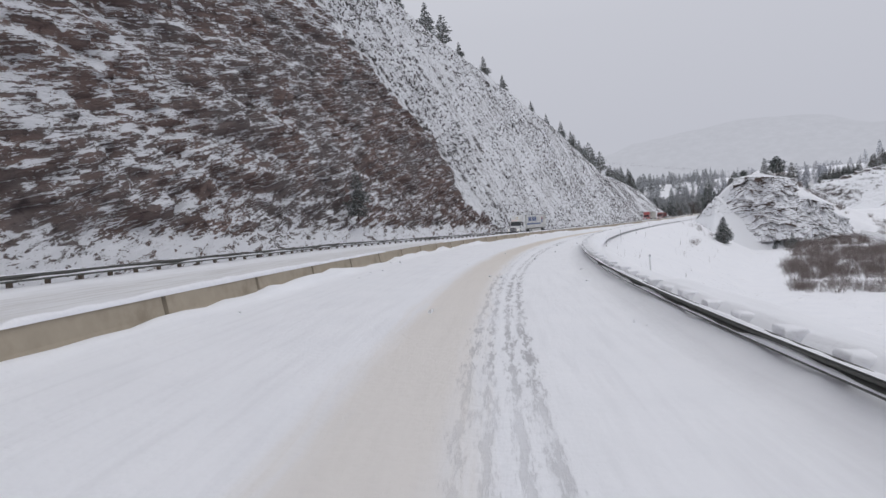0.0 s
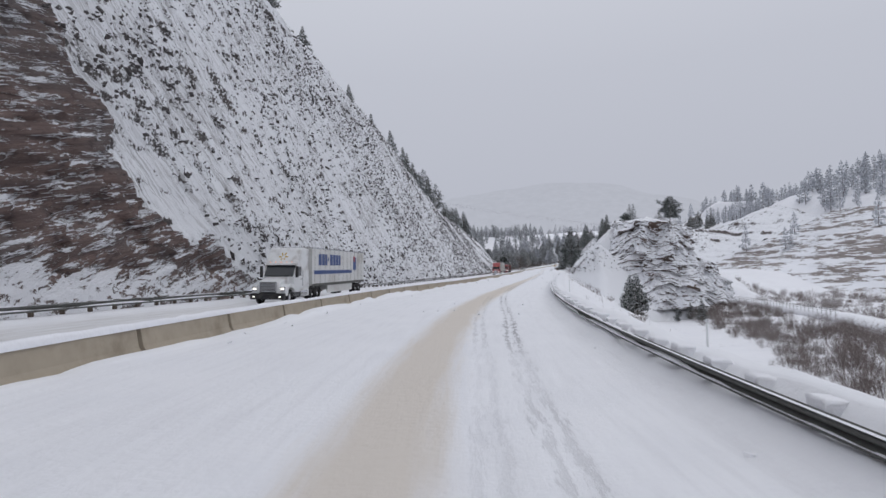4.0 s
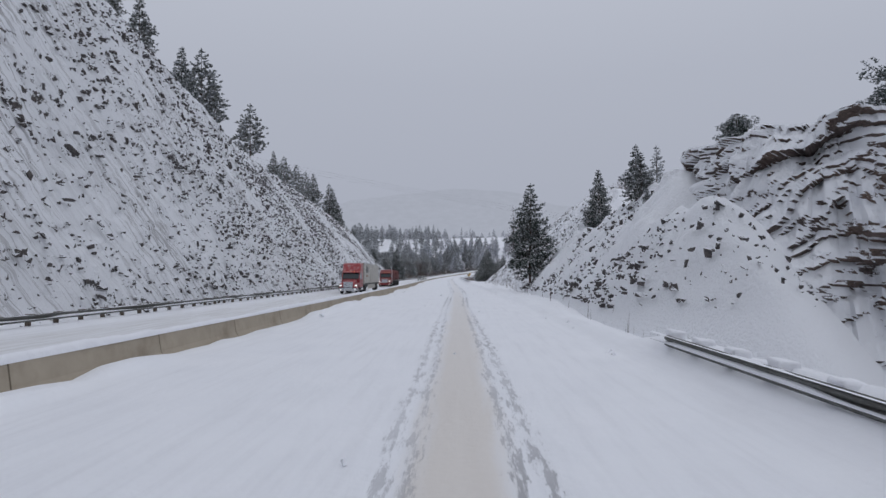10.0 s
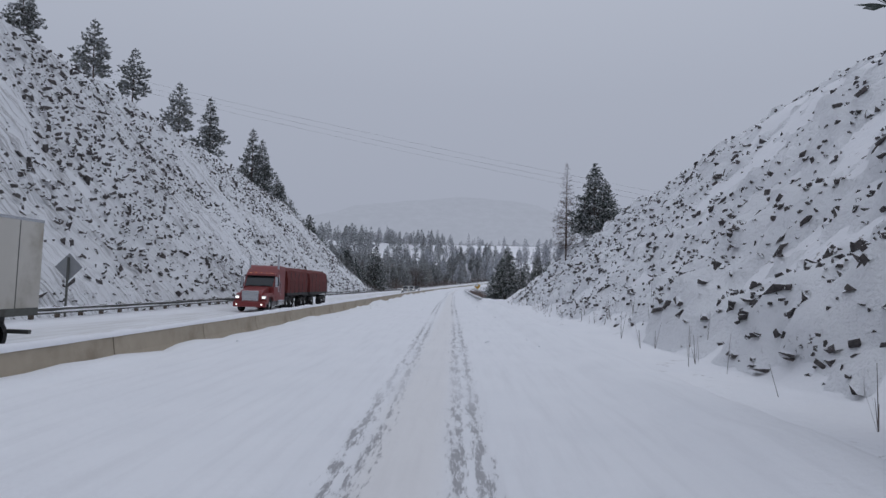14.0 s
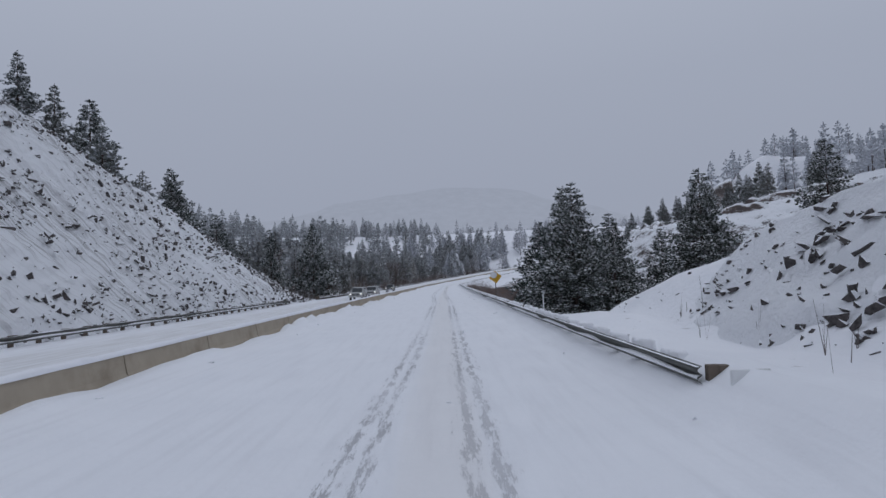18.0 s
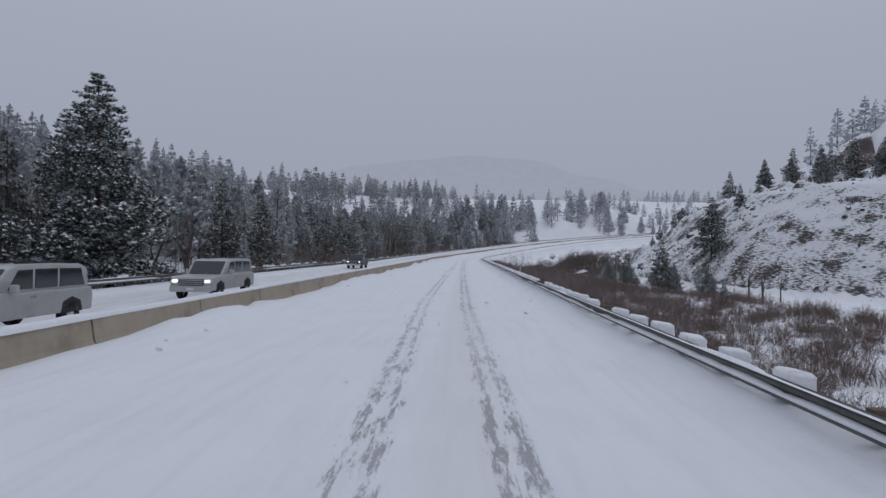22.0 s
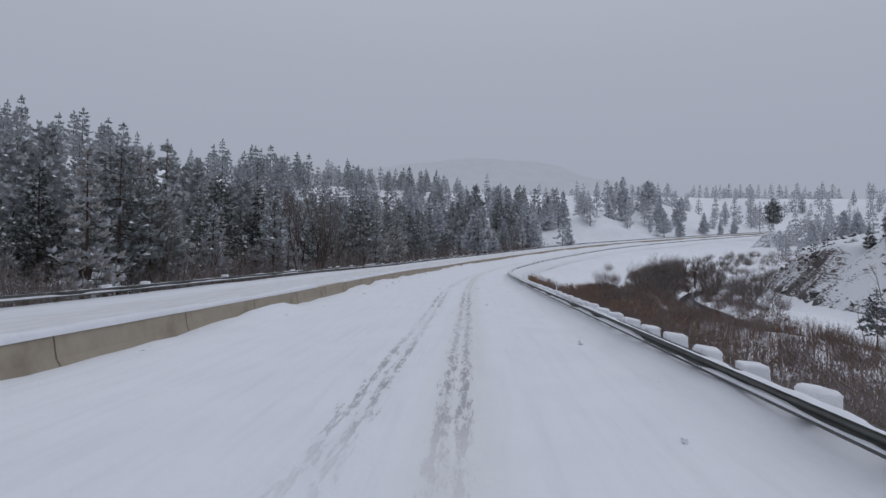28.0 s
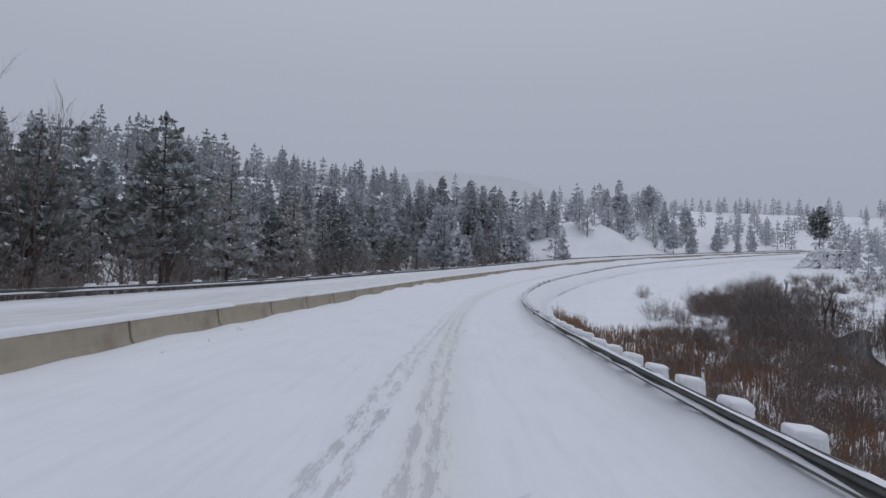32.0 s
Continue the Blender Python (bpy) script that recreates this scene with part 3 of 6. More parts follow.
def build_right_face():
    st = np.arange(270.0, 396.5, .4)
    w = np.linspace(-.05, 1.35, 64)
    S, W = np.meshgrid(st, w, indexing="ij")
    rise = right_crest(S)
    run = np.maximum(rise, .4) / 1.05
    L = 10.5 + run * np.minimum(W, 1) + np.clip(W - 1, 0, 1) * 16
    Z = rise * np.minimum(W, 1) - .9 * np.clip(W - 1, 0, 1) * rise
    push = slope_push(S, L, Z, rise, W)
    x, y = plan(S, L - push * .6)
    z = road_z(S, 7) - .1 + Z + push * .75 - 4 * smooth(387, 396, S)
    tagged(mesh_ob("cut_slope", np.stack([x, y, z], -1).reshape(-1, 3), grid_faces(*S.shape), M_SLOPE, None, True),
           "snow-covered cut slope with dark broken rock", "rock slope", kind="structure")


def rock_block(s0, l0, a, b, low, high, seed, lean=0.0, fine=1.0):
    """A layered block of rock with ledges."""
    th = np.linspace(0, 2 * math.pi, int(400 * fine) + 1)
    q = np.linspace(0, 1, int(190 * fine))
    T, Q = np.meshgrid(th, q, indexing="ij")
    cx, cy = np.cos(T), np.sin(T)
    base = 1 / (np.abs(cx / a) ** 3 + np.abs(cy / b) ** 3) ** (1 / 3)
    z = low + (high - low) * np.clip(Q / .80, 0, 1)
    tilt = z + .16 * base * cx - .12 * base * cy + seed
    layer = tilt / 2.3 + .9 * fbm(cx * 2.2, cy * 2.2, tilt * .16, 3)
    num = np.floor(layer)
    fr = layer - num
    ledge = 1.0 * vnoise(num * 3.7, cx * 2.6 + num, cy * 2.6) - .7 * smooth(.35, 1.0, fr) * (.5 + .5 * vnoise(num * 1.3, cx * 4, cy * 4))
    block = vnoise(np.floor(cx * 9 + num * .37) * 1.7, np.floor(cy * 9 + num * .61) * 2.3, num * .9)
    thin = layer * 2.7 + .6 * fbm(cx * 3, cy * 3, tilt * .3, 2)
    leaf = np.floor(thin)
    shelf = .32 * vnoise(leaf * 2.3, cx * 7 + leaf, cy * 7) - .22 * smooth(.3, 1, thin - leaf) * (.5 + vnoise(leaf * 1.7, cx * 9, cy * 9))
    chip = .28 * vnoise(np.floor(cx * 26 + leaf * .7) * 1.3, np.floor(cy * 26 - leaf * .4) * 2.1, leaf * 1.1)
    body = base * (1 + .22 * fbm(cx * 1.6, cy * 1.6, z * .06, 3)) + ledge + .5 * block + shelf + chip + .8 * fbm(cx * 5, cy * 5, z * .45, 4)
    body = body - 1.4 * smooth(.25, .8, Q) * (1 - .85 * cy - .3 * cx) + np.clip(-z - 2, 0, 9) * .10
    body = body - 2.4 * smooth(.05, .85, Q) * np.clip(.25 - .9 * cx, 0, 1)
    top = np.clip((Q - .80) / .20, 0, 1)
    r = body * (1 - top)
    s, l = s0 + r * cx, l0 + r * cy
    z = z + top * 1.4 + top * .5 * fbm(s * .3, l * .3) - .06 * (s - s0) * top + lean * (l - l0) * np.clip(Q / .8, 0, 1)
    x, y = plan(s, l)
    tagged(mesh_ob("rock_outcrop", np.stack([x, y, z], -1).reshape(-1, 3), grid_faces(*T.shape), M_OUTCROP, None, False),
           "layered brown rock outcrop with snow lying on its ledges", "rock outcrop", kind="structure")


def flank_z(S, L):
    h = np.minimum(L - 9.2 - .25 * np.clip(246 - S, 0, 20), np.interp(S, [204, 236, 250, 257, 268, 280, 292, 300], [-40, -12, 6, 12.0, 12.6, 8.5, 7.5, 3]))
    h = np.minimum(h, 12 - 1.5 * (L - 24))
    side = -np.log(np.exp(-.7 * 1.1 * (L - 9.0)) + np.exp(-.7 * (8.0 - 1.15 * (L - 15.9)))) / .7 - .8 * np.clip(238 - S, 0, 40) - .25 * np.clip(S - 246, 0, 30)
    h = -np.log(np.exp(-.6 * h) + np.exp(-.6 * np.clip(15 - 1.1 * np.clip(S - 284, 0, 40), -20, 20))) / .6
    return np.maximum(h, side) - .5 * np.clip(S - 290, 0, 30)


def build_outcrop():
    rock_block(250, 29.5, 14.5, 10.8, -9, 12.9, 0, -.12)
    rock_block(283, 47.5, 9.5, 7.5, -13, 4.0, 5.3, -.4, .6)
    rock_block(287, 55, 7, 5, -13, -3, 9.1, -.2, .5)
    rock_block(884, 31, 6, 9, 6, 15.5, 3.3, 0, .5)
    # flank towards the road
    st, lv = np.arange(204.0, 304.0, .5), np.arange(8.0, 58.0, .5)
    S, L = np.meshgrid(st, lv, indexing="ij")
    h = flank_z(S, L)
    nz = 1.1 * fbm(S * .15, L * .17, 5, 3) + .6 * vnoise(S * .7, L * .7) + .3 * vnoise(S * 1.7, L * 1.7)
    h = np.where(h > -1, h + nz * smooth(-1, 3, h), h)
    x, y = plan(S, L)
    tagged(mesh_ob("rubble_flank", np.stack([x, y, h - .1], -1).reshape(-1, 3), grid_faces(*S.shape), M_SLOPE, None, True),
           "snowy bank with broken rock beside the outcrop", "rock slope", kind="structure")


def build_hillside(name, label, s0, s1, ds, reach, step, sparse=False):
    """Rock-banded hillside beyond the river."""
    st = np.arange(s0, s1, ds)
    w = np.arange(0, reach, ds * .85)
    S, W = np.meshgrid(st, w, indexing="ij")
    L = hill_toe(S) + W
    base = land_z(S, L)
    layer = (np.clip(W, 0, None) * .5 + .06 * S) / step + .4 * fbm(S * .02, W * .03, 2.0, 3)
    fr = layer - np.floor(layer)
    num = np.floor(layer)
    amp = np.clip(.55 + .9 * vnoise(S * .035 + num * 3.1, num * 1.9, .5) + .3 * vnoise(S * .12, W * .3), 0, 1.3)
    if sparse:
        amp = np.clip(.25 + 1.7 * vnoise(S * .05 + num * 3.1, num * 1.9, .5) + .9 * vnoise(S * .3, W * .5), 0, 1.2) * (.05 + smooth(-.05, .3, vnoise(num * 7.31, 2.2)))
    dz = step * (smooth(.0, .26, fr) - fr) * amp + .3 * fbm(S * .12, W * .3, num, 3) + .16 * vnoise(S * .7, W * .7)
    z = base + .25 + dz * smooth(2, 16, W) - .6 * smooth(3, 0, W)
    x, y = plan(S, L)
    tagged(mesh_ob(name, np.stack([x, y, z], -1).reshape(-1, 3), grid_faces(*S.shape), M_HILL if sparse else M_BANDS, None, True), label, "hillside", kind="structure")




def stones(name, label, spots, seed):
    """Many angular stones in one mesh: rows of x, y, z, size, yaw."""
    rnd = np.random.RandomState(seed)
    base = np.array([(a, b, c) for c in (-1, 1) for b in (-1, 1) for a in (-1, 1)], float) * .8
    tri = np.array([(0, 2, 3), (0, 3, 1), (4, 5, 7), (4, 7, 6), (0, 1, 5), (0, 5, 4), (2, 6, 7), (2, 7, 3), (0, 4, 6), (0, 6, 2), (1, 3, 7), (1, 7, 5)])
    V, F = [], []
    for k, (x, y, z, r, yaw) in enumerate(spots):
        p = (base + 1.05 * (rnd.rand(8, 3) - .5)) * r * np.array([.8 + 1.5 * rnd.rand() ** 2, .6 + .4 * rnd.rand(), .35 + .5 * rnd.rand()])
        a, b = yaw + rnd.randn() * .4, rnd.randn() * .5 + .25
        c, s_, cb, sb = math.cos(a), math.sin(a), math.cos(b), math.sin(b)
        p = p @ np.array([[cb, 0, sb], [0, 1, 0], [-sb, 0, cb]]).T @ np.array([[c, -s_, 0], [s_, c, 0], [0, 0, 1]]).T
        V.append(p + (x, y, z))
        F.append(tri + k * len(base))
    ob = mesh_ob(name, np.concatenate(V), np.concatenate(F), M_STONE)
    return tagged(ob, label, "stones", kind="stuff")


def scatter_stones():
    rnd = np.random.RandomState(3)
    spots = []
    while len(spots) < 24000:
        s, w = rnd.uniform(60, 458), rnd.rand()
        if s < cliff_edge(w * left_crest(s)) + 2 or rnd.rand() > .35 + .65 * left_crest(s) / 40:
            continue
        if vnoise(s * .07, w * 4) + .5 * rnd.randn() < -.35:
            continue
        l = -22 - left_run(s) * w + .35
        x, y = plan(s, l)
        spots.append((float(x), float(y), float(left_crest(s) * w + road_z(s, -20) - .15), .05 + .17 * rnd.rand() ** 2.5, -heading(s) + 1.57))
    stones("loose_stones", "dark broken stones strewn over the snowy slope", spots, 1)
    spots = []
    while len(spots) < 4600:
        s, w = rnd.uniform(276, 392), rnd.rand()
        rise = float(right_crest(s))
        if rnd.rand() > (rise / 14) ** (2 if s > 350 else .5) or vnoise(s * .12, w * 5, 4) + .6 * rnd.randn() < -.5:
            continue
        l = 10.5 + w * rise / 1.05
        out = float(slope_push(np.array(s), np.array(l), np.array(rise * w), rise, w))
        x, y = plan(s, l - out * .6)
        spots.append((float(x), float(y), float(road_z(s, 7)) - .06 + rise * w + out * .75, .06 + .17 * rnd.rand() ** 2.4, -heading(s) + 1.57))
    # knots of larger rock where the slope runs out
    for s0, h0, size in ((391.5, .5, .12), (395.5, .4, .14), (387.3, .35, .15), (385.2, .3, .16), (387.1, 1.35, .2), (385, 1.3, .26), (383.9, 1.6, .34),
                         (381, .5, .4), (379, .3, .36), (383.5, 3.4, .3), (376.2, .4, .34), (377.2, 1.4, .4), (381, 3.4, .46), (373, 1.6, .4), (370, 4, .45), (374, 4.6, .4)):
        for k in range(9):
            s, h = s0 + .9 * rnd.randn(), max(.1, h0 + .45 * rnd.randn())
            if h > right_crest(s):
                continue
            x, y = plan(s, 10.5 + h / 1.05)
            spots.append((float(x), float(y), float(land_z(s, 10.5 + h / 1.05)), size * (.2 + .4 * rnd.rand()), -heading(s) + 1.57))
    while len(spots) < 6340:
        s, l = rnd.uniform(232, 296), 9 + 12 * rnd.rand() ** (1.9 if len(spots) % 2 else 1.0)
        h = float(flank_z(np.array(s), np.array(l)))
        if h < .3:
            continue
        x, y = plan(s, l)
        spots.append((float(x), float(y), h + .12, .06 + .2 * rnd.rand() ** 2.8, -heading(s) + 1.57))
    stones("broken_rock", "dark broken rock poking out of the snow", spots, 2)
    spots = []
    while len(spots) < 3600:
        s = rnd.uniform(500, 720)
        w = rnd.uniform(2, 70)
        if vnoise(s * .06, w * .12, 6) + .35 * rnd.randn() < .1:
            continue
        l = float(hill_toe(s)) + w
        x, y = plan(s, l)
        spots.append((float(x), float(y), float(land_z(s, l)) + .3, .12 + .42 * rnd.rand() ** 2.5, -heading(s)))
    stones("hillside_rocks", "dark rocks scattered over the snowy hillside", spots, 4)


# ---- barrier and guard rails ----
def build_barrier():
    root = thing("median_barrier", "tan concrete median barrier with snow along its top", "barrier", kind="structure")
    prof = [(-.30, -.1), (-.30, .08), (-.17, .30), (-.09, .81), (.09, .81), (.17, .30), (.30, .08), (.30, -.1)]
    bm = bmesh.new()
    prism(bm, [(y, z) for y, z in prof], -3.02, 3.02, .012)
    me = bpy.data.meshes.new("barrier_segment")
    bm.to_mesh(me)
    bm.free()
    me.materials.append(M_CONCRETE)
    for s in np.arange(-90.0, 1000.0, 6.1):
        x, y = plan(s, BARRIER_L)
        h = heading(s)
        dz = float(road_z(s + 3, BARRIER_L) - road_z(s - 3, BARRIER_L)) / 6
        share("barrier_segment", me, root, pose(float(x), float(y), float(road_z(s, BARRIER_L)) - .10, 0, -math.degrees(math.atan(dz)), 90 - math.degrees(h)))
    st = np.arange(-92.0, 1000.0, .6)
    rnd = np.random.RandomState(4)
    n = len(st)
    top = .85 + .05 * fbm(st * .15, 2.2) + .03 * rnd.randn(n) * .5
    bare = fbm(st * .05, 8.8) > .75
    top = np.where(bare, .70, np.maximum(top, .79))
    prof = [(-.12, 0), (-.11, .6), (-.05, 1), (.05, 1), (.11, .6), (.12, 0)]
    L = np.array([p[0] for p in prof])[None] * (1 + .25 * vnoise(st * .8, 4.4))[:, None] + BARRIER_L
    Z = .695 + (top[:, None] - .695) * np.array([p[1] for p in prof])[None] + road_z(st, BARRIER_L)[:, None]
    x, y = plan(st[:, None] + 0 * L, L)
    mesh_ob("snow_cap", np.stack([x, y, Z], -1).reshape(-1, 3), grid_faces(n, len(prof)), M_SNOWCAP, root, True)


WBEAM = [(.0, .0), (.045, .03), (.085, .055), (.085, .095), (.03, .135), (.0, .155), (.03, .175), (.085, .215), (.085, .255), (.045, .28), (.0, .31)]


def build_guard_rail(name, label, s0, s1, side, offset, caps, spacing=1.905):
    """side: +1 stands right of the lanes (its face looks left)."""
    root = thing(name, label, "guard rail", kind="structure")
    st = np.arange(s0, s1 + .01, 1.905)
    front = [(-side * x - side * .0, z) for x, z in WBEAM]
    back = [(-side * (x - .012), z) for x, z in WBEAM[::-1]]
    sweep("beam", st, front + back, M_STEEL, root, True, False, lambda s: (offset(s), road_z(s, offset(s)) + .44))
    bm = bmesh.new()
    box(bm, -.09, -.09, -1.0, .09, .09, .76, .01)
    me_post = bpy.data.meshes.new("post")
    bm.to_mesh(me_post)
    bm.free()
    me_post.materials.append(M_POST)
    bm = bmesh.new()
    box(bm, -.10, -.075, .42, .10, .075, .77, .008)
    me_block = bpy.data.meshes.new("spacer_block")
    bm.to_mesh(me_block)
    bm.free()
    me_block.materials.append(M_POST)
    cap_meshes = []
    rnd = random.Random(int(s0) + 5)
    for k in range(5):
        bm = bmesh.new()
        hgt = rnd.uniform(.07, .15)
        box(bm, -.13, -.21, .52, .30, .21, .755 + hgt, .06, 2)
        for v in bm.verts:
            v.co += Vector((rnd.uniform(-.025, .025), rnd.uniform(-.03, .03), rnd.uniform(-.015, .015) + (.05 * v.co.y - .12 * v.co.x) * (v.co.z > .65)))
        me = bpy.data.meshes.new("snow_cap")
        bm.to_mesh(me)
        bm.free()
        me.polygons.foreach_set("use_smooth", [True] * len(me.polygons))
        me.materials.append(M_SNOWCAP)
        cap_meshes.append(me)
    for k, s in enumerate(st):
        o = float(offset(s))
        x, y = plan(s, o + side * .36)
        h = -math.degrees(heading(s))
        z = float(road_z(s, o))
        if k < 298:
            share("post", me_post, root, pose(float(x), float(y), z, 0, 0, h))
            x2, y2 = plan(s, o + side * .18)
            share("spacer_block", me_block, root, pose(float(x2), float(y2), z, 0, 0, h))
            if caps and rnd.random() < caps:
                share("snow_cap", cap_meshes[k % 5], root, pose(float(x2), float(y2), z, 0, 0, h + (180 if side < 0 else 0)))
    # thin snow on the beam's upper edge
    n = np.arange(s0, s1, .5)
    th = np.clip(.004 + .04 * vnoise(n * .35, s0) + .02 * vnoise(n * 2.1, s0), 0, .08)
    pr = [(-.10, 0), (-.05, 1), (.02, 1), (.05, 0)]
    o = offset(n)
    L = o[:, None] - side * np.array([p[0] for p in pr])[None] * -1
    Z = (road_z(n, o) + .735)[:, None] + th[:, None] * np.array([p[1] for p in pr])[None]
    x, y = plan(n[:, None] + 0 * L, L)
    mesh_ob("snow_line", np.stack([x, y, Z], -1).reshape(-1, 3), grid_faces(len(n), 4), M_SNOWCAP, root, True)
    fold = np.clip(.75 + .9 * vnoise(n * .45, s0 + 3) + .3 * vnoise(n * 1.7, s0), 0, 1.15)
    pr = [(.02, .105, 0), (.088, .085, 0), (.10, .105, 1), (.085, .15, 1), (.03, .175, 1)]
    L = o[:, None] - side * (np.array([q[0] for q in pr])[None] - .02 * (1 - fold[:, None]) * np.array([q[2] for q in pr])[None])
    Z = (road_z(n, o) + .44)[:, None] + .1 + (np.array([q[1] for q in pr])[None] - .1) * np.where(np.array([q[2] for q in pr])[None] > 0, fold[:, None], 1)
    x, y = plan(n[:, None] + 0 * L, L)
    mesh_ob("packed_snow", np.stack([x, y, Z], -1).reshape(-1, 3), grid_faces(len(n), 5), M_SNOWCAP, root, True)
    return root


# ---- trees ----
def pine_data(seed, height, spread, rows, tufts, limb_start=.12, taper=1.0, snow=.35, tuft=.032, blades=5, thick=.27):
    """Vertices and faces of trunk, limbs, needle tufts and snow loads of one conifer."""
    r = random.Random(seed)
    bm = bmesh.new()
    lean = Vector((r.uniform(-.02, .02), r.uniform(-.02, .02), 0)) * height
    pts = [Vector((0, 0, -.4)), Vector((0, 0, height * .3)) + lean * .3, Vector((0, 0, height * .7)) + lean * .8, Vector((0, 0, height)) + lean]
    rad = [height * .013, height * .010, height * .005, .012]
    for a in range(3):
        cyl(bm, pts[a], pts[a + 1], rad[a], rad[a + 1], 7, False)
    limbs = bmesh.new()
    V, F, SV, SF = [], [], [], []

    def at(h):
        return lean * (h / height)

    def spray(p, size, out, n):
        for _ in range(n):
            d = Vector((out.x + r.uniform(-.9, .9), out.y + r.uniform(-.9, .9), out.z + r.uniform(-.25, .65))).normalized()
            side = d.cross(Vector((r.uniform(-1, 1), r.uniform(-1, 1), r.uniform(-1, 1)))).normalized()
            ln, wd = size * r.uniform(.7, 1.3), size * r.uniform(.6, 1.1) * thick
            k = len(V)
            V.extend([p, p + d * ln * .5 + side * wd, p + d * ln, p + d * ln * .5 - side * wd])
            F.append((k, k + 1, k + 2, k + 3))

    for i in range(rows):
        f = limb_start + (1 - limb_start) * (i + r.uniform(-.3, .3)) / rows
        f = min(max(f, limb_start), .985)
        h = f * height
        env = min(1, (1 - f) * 1.3 * taper + .085) * (.55 + .45 * min(1, (f - limb_start) * 5 + .35))
        count = r.choice((3, 4, 4, 5, 5))
        a0 = r.uniform(0, 6.28)
        for b in range(count):
            if r.random() < .10:
                continue
            ang = a0 + 6.28 * b / count + r.uniform(-.35, .35)
            ln = spread * env * r.uniform(.62, 1.18)
            d = Vector((math.cos(ang), math.sin(ang), 0))
            rise = r.uniform(-.25, .42) if f < .75 else r.uniform(-.05, .4)
            p0 = Vector((0, 0, h)) + at(h)
            mid = p0 + d * ln * .55 + Vector((0, 0, rise * ln * .35 - .05 * ln))
            end = p0 + d * ln + Vector((0, 0, rise * ln - .10 * ln))
            br = max(.012, ln * .014)
            cyl(limbs, p0, mid, br, br * .7, 4, False)
            cyl(limbs, mid, end, br * .7, br * .25, 4, False)
            n = max(3 if tufts > 3 else 2, int(tufts * (ln / spread + .25)))
            for t in range(n):
                g = .28 + .74 * (t + r.random()) / n
                p = p0.lerp(mid, g / .55) if g < .55 else mid.lerp(end, min(1, (g - .55) / .45))
                sidew = Vector((-d.y, d.x, 0)) * r.uniform(-.32, .32) * ln * g
                q = p + sidew + Vector((0, 0, r.uniform(-.16, .22) * ln * .6))
                size = max(.14, height * tuft) * r.uniform(.8, 1.3) * (.42 + .58 * env)
                spray(q, size, d * .7 + Vector((0, 0, .3)), blades)
                for _ in range(int(snow + r.random())):
                    k = len(SV)
                    w = size * r.uniform(.2, .5)
                    c = q + Vector((r.uniform(-.5, .5) * size, r.uniform(-.5, .5) * size, size * r.uniform(.2, .45)))
                    ring = [c + Vector((math.cos(a) * w * r.uniform(.6, 1.2), math.sin(a) * w * r.uniform(.6, 1.2), r.uniform(-.4, .05) * w)) for a in (0, 1.26, 2.5, 3.8, 5.0)]
                    SV.extend(ring + [c + Vector((0, 0, w * .4))])
                    SF.extend([(k + j, k + (j + 1) % 5, k + 5) for j in range(5)])
    for k in range(3):
        spray(Vector((0, 0, height * (.94 + .025 * k))) + lean, max(.14, height * tuft) * .55, Vector((0, 0, 1.6)), blades)
    return bm, limbs, V, F, SV, SF


def pine_thing(seed, height, spread, rows, tufts, label, needle, **kw):
    root = thing("pine_tree", label, "tree", "pines along the road")
    bm, limbs, V, F, SV, SF = pine_data(seed, height, spread, rows, tufts, **kw)
    me = bpy.data.meshes.new("limbs")
    limbs.to_mesh(me)
    limbs.free()
    bm.from_mesh(me)
    bpy.data.meshes.remove(me)
    part("trunk", bm, M_BARK, root)
    mesh_ob("crown", [v[:] for v in V], F, needle, root)
    if SV:
        tagged(mesh_ob("snow_load", [v[:] for v in SV], SF, M_SNOWCAP, root, True), "clumps of snow on the boughs", kind="stuff")
    return root


def bare_data(seed, height, levels, splits, angle, stem=1, flat=1, wood=None):
    """Branching twigs of a leafless tree or shrub."""
    r = random.Random(seed)
    bm = bmesh.new()

    def grow(p, d, ln, rad, lev):
        q = p + d * ln
        if lev <= flat:
            e = d.cross(Vector((r.uniform(-1, 1), r.uniform(-1, 1), r.uniform(-1, 1)))).normalized() * rad * (1.3 if flat == 1 else 2.4)
            bm.faces.new([bm.verts.new(v) for v in (p - e, p + e, q)])
        else:
            cyl(wood if wood is not None and lev >= levels - 1 else bm, p, q, rad, rad * .68, 5 if lev > 3 else 3, False)
        if lev == 0:
            return
        for k in range(splits + (r.random() < .4)):
            e = (d + Vector((r.uniform(-1, 1), r.uniform(-1, 1), r.uniform(-.35, .8))) * angle).normalized()
            grow(p.lerp(q, r.uniform(.45, 1)), e, ln * r.uniform(.55, .8), rad * .58, lev - 1)
    for k in range(stem):
        a = r.uniform(0, 6.28)
        d = Vector((math.cos(a) * angle * .6, math.sin(a) * angle * .6, 1)).normalized() if stem > 1 else Vector((0, 0, 1))
        grow(Vector((math.cos(a) * .15 * (stem > 1), math.sin(a) * .15 * (stem > 1), -.2)), d, height * r.uniform(.3, .42), height * (.02 if stem == 1 else .008), levels)
    return bm


